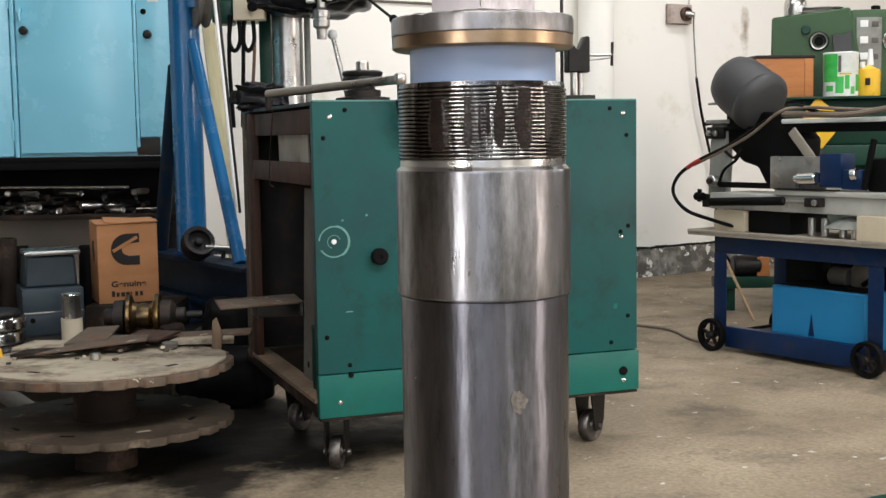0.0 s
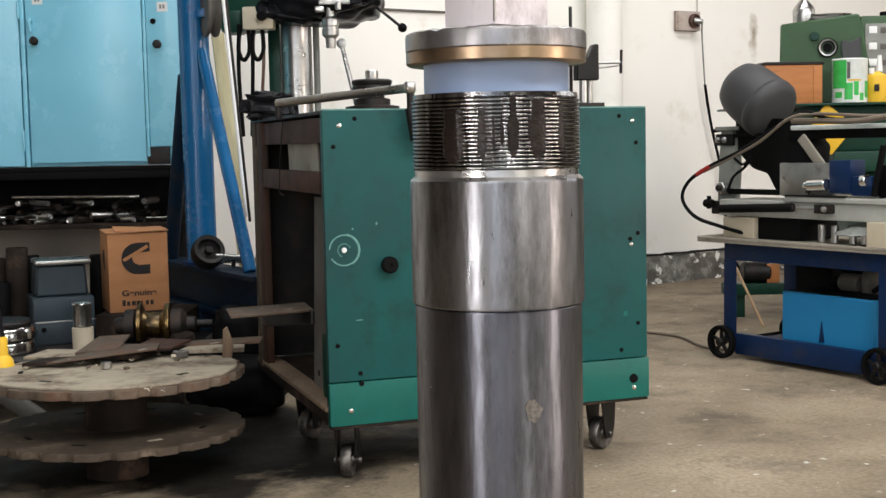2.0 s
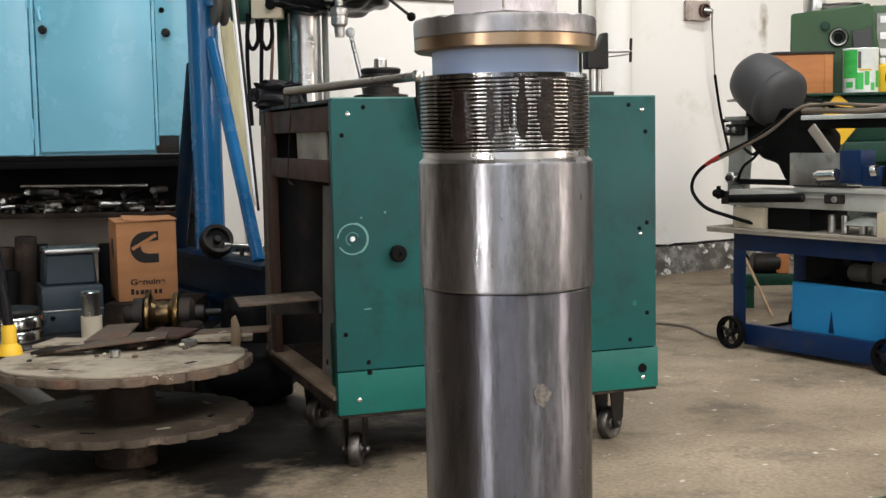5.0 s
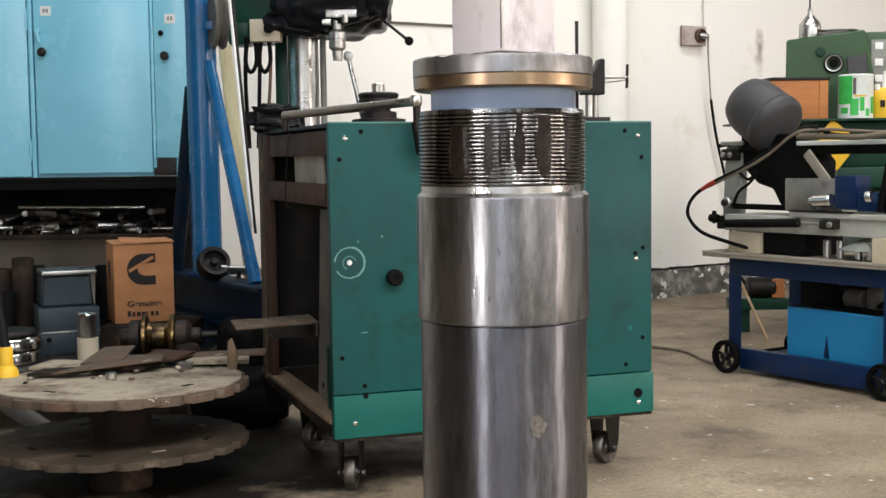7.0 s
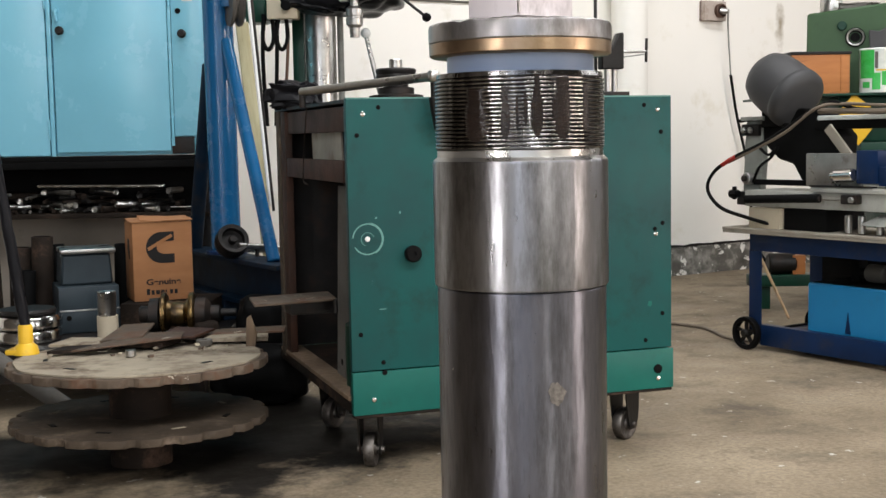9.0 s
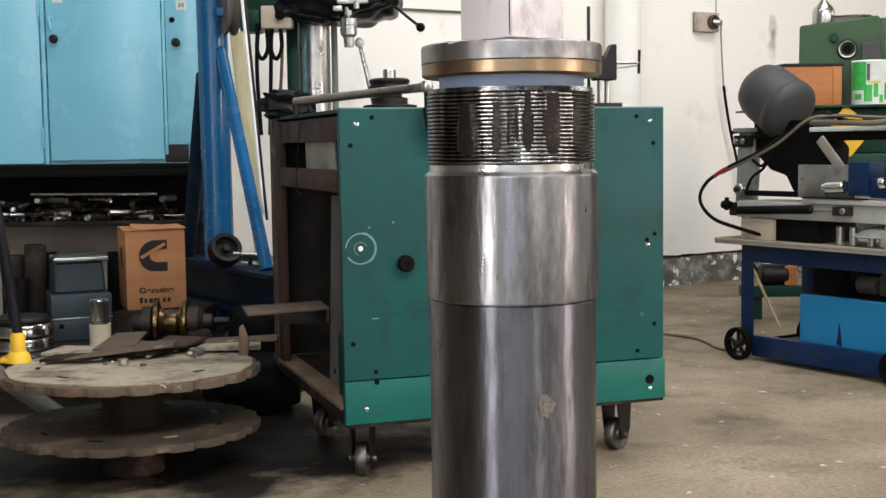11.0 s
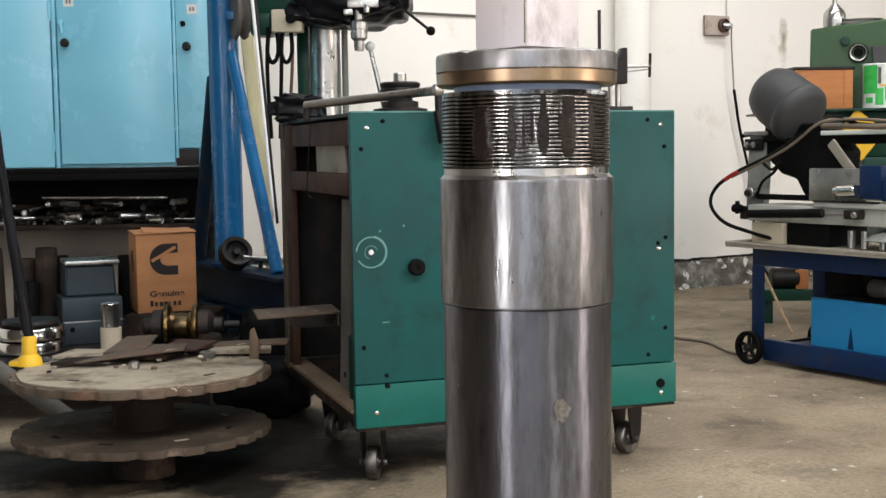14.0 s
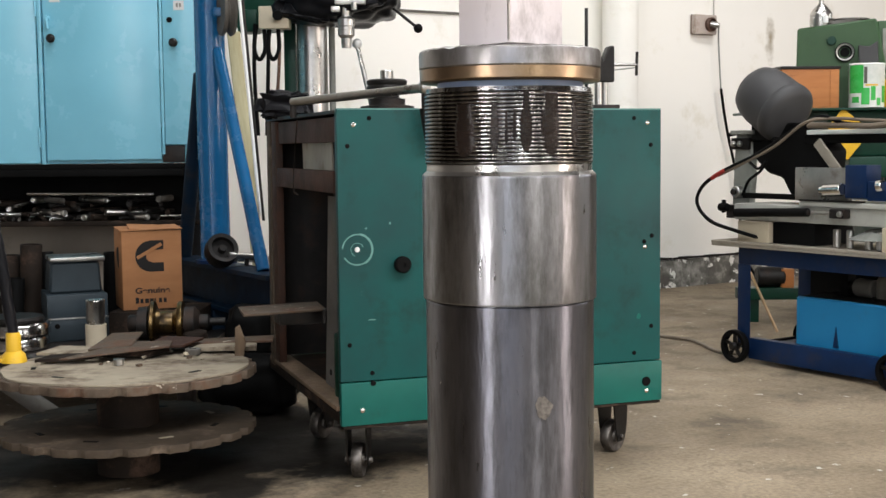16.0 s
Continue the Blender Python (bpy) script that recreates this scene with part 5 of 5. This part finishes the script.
def band_saw():
    M = pose(1.072, 4.82, 0, 0, 0, -55.3)
    st = thing("saw_stand", "navy blue wheeled steel stand under the band saw", "stand", M)
    part("tray", box((-0.11, -0.045, 0.452), (1.1, 0.42, 0.462), 0.002), M_TABLE, st, "worn steel drip tray")
    for lo, hi in (((-0.11, -0.047, 0.4625), (1.1, -0.038, 0.474)), ((-0.112, -0.038, 0.4625), (-0.103, 0.42, 0.474))):
        part("tray_lip", box(lo, hi, 0.002), M_TABLE, st)
    part("apron", box((-0.004, -0.006, 0.385), (1.0, 0.002, 0.451), 0.001), M_NAVY, st)
    part("apron", box((-0.01, 0.003, 0.385), (-0.004, 0.38, 0.451), 0.001), M_NAVY, st)
    for x in (-0.008, 0.70):
        for y in (0.0, 0.35):
            bm = box((x, y - 0.004, 0.06), (x + 0.062, y + 0.0, 0.384), 0.001)
            box((x, y + 0.0005, 0.06), (x + 0.004, y + 0.05, 0.384), 0.001, bm=bm)
            part("leg", bm, M_NAVY, st)
    part("bottom_rail", box((0.05, -0.004, 0.02), (0.70, 0.0, 0.10), 0.001), M_NAVY, st)
    part("rail_flange", box((0.05, 0.0005, 0.094), (0.70, 0.03, 0.10), 0.001), M_NAVY, st)
    part("bottom_rail", box((0.05, 0.35, 0.02), (0.70, 0.354, 0.10), 0.001), M_NAVY, st)
    # black sheet added to darken the space behind the bin
    part("dark_backing", box((0.06, 0.338, 0.101), (1.0, 0.345, 0.384), 0.001), M_BLACK, st, "black sheet added for the dark space behind the bin")
    part("bottom_tray", box((0.0, 0.004, 0.055), (0.74, 0.348, 0.062), 0.001), M_NAVY, st)
    for x in (0.004, 0.722):
        for y in (-0.03, 0.39):
            spoked_wheel(st, x, y)
    part("axle", rod((0.004, -0.02, 0.0645), (0.004, 0.38, 0.0645), 0.007, 8), M_DARKSTEEL, st)
    part("axle", rod((0.722, -0.02, 0.0645), (0.722, 0.38, 0.0645), 0.007, 8), M_DARKSTEEL, st)

    b = thing("coolant_bin", "sky blue plastic coolant bin with a cut front", "bin", M @ pose(0, 0, 0.0635))
    part("shell", plate([(0.236, 0.045), (0.655, 0.045), (0.655, 0.32), (0.236, 0.32)], 0.0, 0.213, 0.006), M_BIN, b)
    # black plate on the solid top stands for the shaded inside of the bin
    part("mouth_shade", box((0.25, 0.06, 0.2132), (0.64, 0.305, 0.216), 0.001), M_BLACK, b, "black plate for the shaded open mouth")
    part("notch", plate([(0.412, 0.0), (0.436, 0.0), (0.424, 0.078)], 0, 0.003, m=pose(0, 0.0445, 0.04, 90, 0, 0)), M_NAVY, b)
    p = thing("coolant_pump", "grey coolant pump above the blue bin", "pump", M @ pose(0.56, 0.18, 0.2805))
    part("motor", lathe([(0, 0), (0.05, 0), (0.055, 0.01), (0.055, 0.07), (0.045, 0.085), (0, 0.085)], 24), M_GREYPANEL, p)
    part("flange", lathe([(0, -0.001), (0.07, -0.001), (0.07, 0.008), (0, 0.008)], 24), M_BLACK, p)
    part("side_motor", rod((-0.06, -0.01, 0.035), (-0.15, 0.0, 0.035), 0.034, 20), M_GREYPANEL, p)
    part("coupling", rod((-0.15, 0, 0.035), (-0.2, 0.0, 0.03), 0.02, 14), M_BLACK, p)
    part("outlet", rod((0.03, -0.06, 0.02), (0.09, -0.09, 0.05), 0.01, 10), M_BLACK, p)
    part("mount", box((-0.22, -0.02, -0.001), (-0.18, 0.03, 0.09), 0.004), M_BLACK, p)

    s = thing("band_saw", "grey horizontal band saw with a dark motor cover and raised arm", "band saw", M)
    part("foot_block", box((-0.09, 0.08, 0.463), (0.068, 0.3, 0.545), 0.004), M_CREAM, s, "cream painted foot")
    part("foot_block", box((0.072, 0.10, 0.463), (0.275, 0.32, 0.545), 0.004), M_BLACK, s)
    part("foot_block", box((0.60, 0.06, 0.463), (0.78, 0.3, 0.55), 0.004), M_CREAM, s, "cream painted foot")
    part("bed", box((-0.12, 0.09, 0.548), (1.0, 0.32, 0.612), 0.006), M_BED, s)
    part("bed_step", box((0.22, 0.075, 0.6125), (1.0, 0.30, 0.632), 0.003), M_BED, s)
    r = part("black_tube", rod((-0.085, 0.06, 0.577), (0.276, 0.06, 0.592), 0.0165, 20), M_BLACK, s)
    part("tube_core", rod((0.274, 0.06, 0.592), (0.28, 0.06, 0.592), 0.010, 14), M_DARKSTEEL, r)
    part("stop_rod", rod((0.282, 0.07, 0.59), (0.4, 0.07, 0.592), 0.007, 10), M_STEEL, s)
    part("stop_head", box((0.378, 0.05, 0.574), (0.447, 0.085, 0.608), 0.005), M_DARKSTEEL, s)
    part("stop_knob", rod((0.43, 0.05, 0.591), (0.43, 0.038, 0.591), 0.011, 12), M_STEEL, s)
    for x in (0.36, 0.42, 0.5, 0.55):
        part("drain_fitting", rod((x, 0.12, 0.463), (x, 0.12, 0.53), 0.014, 12), M_STEEL, s)
    part("chip_funnel", lathe([(0, 0), (0.11, 0), (0.04, 0.035), (0, 0.04)], 24, pose(0.52, 0.16, 0.50)), M_MACHGREY, s)
    piv = pose(0.03, 0, 0)
    br = part("pivot_bracket", plate([(-0.245, 0.60), (-0.155, 0.60), (-0.145, 0.72), (-0.15, 0.86), (-0.175, 0.90), (-0.225, 0.90), (-0.235, 0.80)], -0.02, 0.02, 0.004, m=piv @ pose(0, 0.2, 0, 90, 0, 0)),
              M_MACHGREY, s, "grey pivot bracket")
    part("pivot_bolt", moved(piv, rod((-0.194, 0.175, 0.655), (-0.194, 0.14, 0.655), 0.024, 18)), M_STEEL, br)
    part("bolt_head", moved(piv, rod((-0.194, 0.14, 0.655), (-0.194, 0.125, 0.655), 0.012, 8)), M_DARKSTEEL, br)
    part("pivot_cap", moved(piv, box((-0.245, 0.17, 0.825), (-0.15, 0.23, 0.872), 0.004)), M_DARKSTEEL, br)
    for x in (-0.225, -0.19):
        part("cap_bolt", moved(piv, rod((x, 0.168, 0.848), (x, 0.155, 0.848), 0.012, 8)), M_STEEL, br)
    part("pivot_plate", moved(piv, box((-0.23, 0.15, 0.886), (-0.11, 0.26, 0.902), 0.003)), M_MACHGREY, br)
    part("stop_pin", moved(piv, rod((-0.27, 0.18, 0.885), (-0.2, 0.18, 0.893), 0.008, 10)), M_BLACK, br)
    part("pivot_foot", moved(piv, box((-0.24, 0.14, 0.548), (-0.125, 0.28, 0.602), 0.005)), M_DARKSTEEL, br)
    part("nut", rod((-0.235, 0.13, 0.592), (-0.19, 0.13, 0.592), 0.017, 8), M_BLACK, br)
    part("nut_pin", rod((-0.213, 0.13, 0.57), (-0.213, 0.13, 0.622), 0.009, 8), M_BLACK, br)
    part("gear_case", plate([(-0.12, 0.87), (0.02, 0.93), (0.16, 0.925), (0.27, 0.82), (0.25, 0.66), (0.15, 0.62), (0.075, 0.65), (0.035, 0.714), (-0.04, 0.733), (-0.12, 0.80)], -0.05, 0.05, 0.008, m=pose(0, 0.24, 0, 90, 0, 0)), M_BLACK, s, "black gear case")
    cm = pose(-0.033, 0.2, 1.015, 0, 33, 0) @ Matrix.Scale(0.93, 4)
    mc = part("motor_cover", lathe([(0, -0.138), (0.045, -0.136), (0.083, -0.124), (0.108, -0.102), (0.122, -0.068), (0.128, -0.02), (0.129, 0.035), (0.129, 0.07)], 48, cm @ RY90), M_COVER, s,
              "dark grey moulded motor cover", smooth=60)
    part("cover_lip", lathe([(0.129, 0.0705), (0.132, 0.073), (0.133, 0.09), (0.131, 0.108), (0.122, 0.122), (0.1, 0.131), (0.05, 0.134), (0, 0.134)], 48, cm @ RY90), M_COVER, mc, smooth=60)
    part("motor_neck", box((-0.10, 0.16, 0.86), (0.02, 0.26, 0.93), 0.01), M_BLACK, s)
    part("arm", box((0.15, 0.18, 0.846), (1.0, 0.26, 0.880), 0.004), M_BLACK, s)
    part("arm_cap", box((0.17, 0.17, 0.8805), (1.0, 0.25, 0.898), 0.004), M_CANWHITE, s, "white painted arm cap")
    part("link", box((-0.018, -0.006, 0), (0.018, 0.006, 0.16), 0.002, pose(0.345, 0.15, 0.735, 0, -42, 0)), M_TABLE, s)
    part("low_bar", box((-0.14, 0.16, 0.63), (0.13, 0.18, 0.652), 0.003), M_BLACK, s)
    part("control_wire", tube([(-0.13, 0.18, 0.78), (-0.05, 0.15, 0.75), (0.0, 0.14, 0.78), (-0.03, 0.14, 0.74), (-0.10, 0.15, 0.70), (-0.14, 0.16, 0.64)], 0.006), M_BLACK, s)
    v = part("vise_jaw", box((0.178, 0.10, 0.6325), (0.418, 0.13, 0.757), 0.003), M_STEEL, s, "bare steel vise jaw")
    part("blue_jaw", box((0.419, 0.085, 0.648), (0.512, 0.17, 0.768), 0.004), M_NAVY, v, "blue painted jaw")
    part("jaw_step", box((0.5125, 0.09, 0.64), (0.6, 0.16, 0.71), 0.004), M_NAVY, v)
    part("vise_screw", rod((0.338, 0.075, 0.676), (0.4185, 0.075, 0.68), 0.0245, 20), M_CHROME, v)
    part("screw_nose", rod((0.318, 0.075, 0.675), (0.339, 0.075, 0.676), 0.016, 16), M_CHROME, v)
    part("screw_end", rod((0.56, 0.085, 0.695), (0.585, 0.085, 0.697), 0.022, 14), M_CHROME, v)
    part("slide_plate", box((0.22, 0.07, 0.633), (0.5, 0.099, 0.6385), 0.001), M_DARKSTEEL, v)
    part("end_lever", rod((0.60, 0.1, 0.64), (0.64, 0.1, 0.82), 0.012, 10), M_BLACK, s)
    part("end_case", box((0.60, 0.12, 0.633), (0.70, 0.24, 0.75), 0.01), M_BLACK, s)
    pts = [(0.55, 0.16, 0.91), (0.38, 0.14, 0.918), (0.29, 0.10, 0.945), (0.195, 0.06, 0.893), (0.045, 0.05, 0.812), (-0.150, 0.05, 0.738), (-0.255, 0.05, 0.677), (-0.283, 0.05, 0.607), (-0.211, 0.05, 0.540), (-0.07, 0.05, 0.506), (0.02, 0.09, 0.48)]
    part("saw_cable", tube(pts, 0.0075), M_BLACK, s, "black cable looping beside the saw")
    part("saw_cable", tube([(0.9, 0.16, 0.92), (0.55, 0.15, 0.925), (0.34, 0.12, 0.938), (0.25, 0.07, 0.925), (0.115, 0.05, 0.835), (-0.05, 0.05, 0.768), (-0.17, 0.05, 0.722)], 0.006), M_CABLE, s)
    part("red_sleeve", tube([(-0.13, 0.046, 0.744), (-0.17, 0.046, 0.727), (-0.2, 0.046, 0.711)], 0.009), M_RED, s, "red tape sleeve")
    part("arm_hose", tube([(0.22, 0.12, 0.915), (0.35, 0.13, 0.912), (0.5, 0.14, 0.908), (0.65, 0.15, 0.925), (0.8, 0.15, 0.94)], 0.011), M_CABLE, s)


# ---------------------------------------------------------------- green machine behind the saw
def green_machine():
    g = thing("milling_machine", "dark green machine tool with an olive green headstock", "machine tool", pose(1.62, 5.42, 0, 0, 0, 0))
    part("base", box((0.22, 0.05, 0), (1.2, 0.75, 0.70), 0.02), M_DKGREEN, g)
    part("table", box((0.02, -0.10, 0.70), (1.25, 0.7, 0.79), 0.01), M_DKGREEN, g)
    part("saddle", box((-0.05, -0.02, 0.79), (1.2, 0.7, 0.985), 0.012), M_DKGREEN, g)
    part("top_table", box((-0.30, -0.13, 0.9855), (1.25, 0.72, 0.996), 0.003), M_DKGREEN, g)
    H = pose(-0.155, 0.115, 0, 0, 0, -15) @ pose(0.10, -0.05, 0)
    h = part("headstock", plate([(-0.10, 0.997), (0.30, 0.997), (0.28, 1.16), (0.235, 1.384), (-0.095, 1.35)], -0.2, 0.2, 0.008, m=H @ pose(0, 0.25, 0, 90, 0, 0)), M_OLIVE, g, "olive green headstock")
    part("panel", box((0.18, 0.045, 1.0), (0.52, 0.4, 1.375), 0.012), M_OLIVE, h)
    part("dial_plate", box((0.2, 0.038, 1.06), (0.31, 0.045, 1.34), 0.002), M_MACHGREY, h, "grey dial plate")
    for z in (1.1, 1.17, 1.24, 1.31):
        part("print_bar", box((0.215, 0.036, z - 0.012), (0.25, 0.0385, z + 0.018), 0.001), M_WHITE, h)
        part("print_bar", box((0.265, 0.036, z - 0.012), (0.295, 0.0385, z + 0.012), 0.001), M_GREYPANEL, h)
    part("red_button", rod((0.36, 0.045, 1.24), (0.36, 0.02, 1.24), 0.035, 20), M_RED, h, "red knob")
    part("button_rim", lathe([(0.037, 0), (0.048, 0), (0.048, 0.01), (0.037, 0.01), (0.037, 0)], 24, pose(0.36, 0.045, 1.24, 90, 0, 0)), M_CHROME, h)
    part("panel_knob", rod((0.36, 0.045, 1.33), (0.36, 0.02, 1.33), 0.018, 14), M_BLACK, h)
    part("port_ring", lathe([(0.024, 0), (0.042, 0), (0.042, 0.012), (0.034, 0.016), (0.026, 0.01), (0.024, 0)], 28, H @ pose(0.105, 0.05, 1.241, 90, 0, 0)), M_BLACK, h, "black round port")
    part("port_trim", lathe([(0.03, 0.0145), (0.036, 0.0165), (0.0375, 0.0145), (0.0335, 0.013), (0.03, 0.0145)], 28, H @ pose(0.105, 0.05, 1.241, 90, 0, 0)), M_STEEL, h)
    part("port_face", moved(H, rod((0.105, 0.056, 1.241), (0.105, 0.049, 1.241), 0.023, 20)), M_BLACK, h)
    part("plug", moved(H, rod((0.05, 0.052, 1.292), (0.05, 0.038, 1.292), 0.02, 16)), M_DKGREEN, h)
    part("lever_guard", plate([(0.165, 1.18), (0.245, 1.18), (0.24, 1.285), (0.205, 1.262), (0.16, 1.268)], 0, 0.03, 0.003, m=H @ pose(0, 0.05, 0, 90, 0, 0)), M_COVER, h, "grey lever guard")
    part("top_cover", lump((0.13, 0.09, 0.028), H @ pose(0.12, 0.2, 1.378), 4, 0.5, 3, 4), M_GREYPANEL, h, "crumpled grey cover")
    for x in (0.32, 0.40, 0.47):
        part("top_knob", rod((x, 0.15, 1.376), (x, 0.15, 1.40), 0.02, 14), M_BLACK, h)
    c = thing("wooden_crate", "orange-brown varnished wooden crate with a dark lid", "crate", pose(1.352, 5.33, 0.9965, 0, 0, 4))
    part("body", box((0, 0, 0), (0.25, 0.13, 0.165), 0.003), M_ORANGEWOOD, c)
    part("lid", box((-0.006, -0.006, 0.1655), (0.256, 0.136, 0.178), 0.003), M_DARKSTEEL, c)
    part("end_batten", box((0.21, -0.003, 0.004), (0.248, -0.0005, 0.162), 0.001), M_ORANGEWOOD, c)
    t = thing("paint_tin", "green and white printed tin with a steel rim", "tin", pose(1.718, 5.35, 0.9965) @ Matrix.Diagonal((1.09, 1.09, 1, 1)))
    part("body", lathe([(0, 0), (0.066, 0), (0.067, 0.004), (0.067, 0.178), (0.069, 0.182), (0.066, 0.186), (0.062, 0.182), (0, 0.18)], 36), M_CANWHITE, t)
    for a0, a1, z0, z1, mt in ((-175, -118, 0.06, 0.178, M_CANGREEN), (-160, -132, 0.02, 0.045, M_CANGREEN), (-124, -98, 0.012, 0.082, M_CANGREEN), (-94, -78, 0.03, 0.088, M_CANGREEN), (-74, -58, 0.008, 0.04, M_CANGREEN), (-52, -20, 0.02, 0.09, M_CANGREEN), (-112, -70, 0.09, 0.097, M_YELLOW), (-116, -106, 0.1, 0.17, M_GREYPANEL)):
        bm = bmesh.new()
        n = 8
        col = []
        for i in range(n + 1):
            a = radians(a0 + (a1 - a0) * i / n)
            col.append([bm.verts.new((0.0675 * math.cos(a), 0.0675 * math.sin(a), z)) for z in (z0, z1)])
        for a, b in zip(col, col[1:]):
            bm.faces.new((a[0], b[0], b[1], a[1]))
        part("print_patch", bm, mt, t)
    y = thing("yellow_bottle", "yellow plastic bottle with a pale cap", "bottle", pose(1.834, 5.355, 0.9965))
    part("body", lathe([(0, 0), (0.052, 0), (0.054, 0.006), (0.054, 0.10), (0.05, 0.112), (0.02, 0.125), (0.016, 0.13), (0, 0.13)], 28), M_YELLOW, y)
    part("nozzle", lathe([(0, 0.1305), (0.014, 0.1305), (0.012, 0.16), (0.008, 0.2), (0, 0.2)], 14, pose(0.012, 0, 0)), M_WHITE, y)
    part("cap", lathe([(0, 0.12), (0.012, 0.12), (0.012, 0.145), (0, 0.145)], 14, pose(-0.025, -0.01, 0)), M_WHITE, y)
    part("print_bar", box((-0.026, -0.0555, 0.045), (-0.006, -0.05, 0.075), 0.001), M_INK, y)
    o = thing("oil_can", "bright steel oil can with a long thin spout", "oil can", pose(1.60, 5.63, 1.364) @ Matrix.Scale(1.12, 4))
    part("body", lathe([(0, 0), (0.042, 0), (0.043, 0.004), (0.043, 0.05), (0.038, 0.062), (0.016, 0.088), (0.010, 0.094), (0.009, 0.12), (0, 0.12)], 28), M_STEEL, o)
    part("spout", rod((0, 0, 0.12), (0.0, 0, 0.42), 0.0035, 8, 0.002), M_DARKSTEEL, o)
    part("label", box((-0.004, -0.0455, 0.014), (0.016, -0.040, 0.04), 0.001), M_WHITE, o)
    single("warning_sign", box((-0.078, -0.003, -0.078), (0.078, 0.003, 0.078), 0.001, pose(0, 0, 0, 0, 45 - 6, 0)), M_YELLOW, "yellow diamond warning plate on the green machine", "sign", m=pose(1.62, 5.315, 0.885))
    bn = thing("floor_stand", "low dark green steel floor stand", "stand", pose(1.36, 5.86, 0))
    part("beam", box((-0.06, 0, 0.11), (0.5, 0.1, 0.165), 0.006), M_DKGREEN, bn)
    for x in (0.0, 0.24, 0.42):
        part("leg", box((x, 0.03, 0), (x + 0.04, 0.07, 0.11), 0.003), M_DKGREEN, bn)
    part("motor", rod((0.03, 0.05, 0.215), (0.16, 0.05, 0.215), 0.05, 20), M_DARKSTEEL, bn)
    single("wood_block", box((0, 0, 0), (0.06, 0.08, 0.09), 0.003), M_ORANGEWOOD, "orange-brown wooden block on the floor stand", "block", m=pose(1.50, 5.87, 0.1655))
    single("broom_stick", rod((1.39, 5.50, 0.012), (1.27, 5.72, 0.36), 0.0065, 10), M_WOOD, "thin wooden stick leaning on the floor stand", "stick")
    single("floor_plate", box((0, 0, 0), (0.7, 0.5, 0.012), 0.003), M_DKGREEN, "dark green steel plate lying on the floor", "plate", m=pose(0.875, 2.735, 0.0, 0, 0, 27) @ pose(0, -0.5, 0))


band_saw()
green_machine()


# ---------------------------------------------------------------- motion
SINK = [(0, 0), (0.5, 0.0003), (1, 0.0009), (1.5, 0.0020), (2, 0.0026), (2.5, 0.0031), (3, 0.0039), (3.5, 0.0049), (4, 0.0056), (6.5, 0.0073), (7, 0.0082),
        (7.5, 0.0089), (8, 0.0093), (8.5, 0.0097), (9, 0.0103), (11.5, 0.0143), (12, 0.0150), (12.5, 0.0157), (13, 0.0164), (13.5, 0.0168), (14, 0.0170), (16, 0.0171)]


def motions():
    """The gland and the bar sink together into the cylinder."""
    for ob in (GLAND, BAR):
        x, y, z = ob.matrix_world.translation if ob.parent is None and ob.matrix_world.translation.length else ob.location
        walk(ob, [(t, pose(x, y, z - d)) for t, d in SINK])


motions()
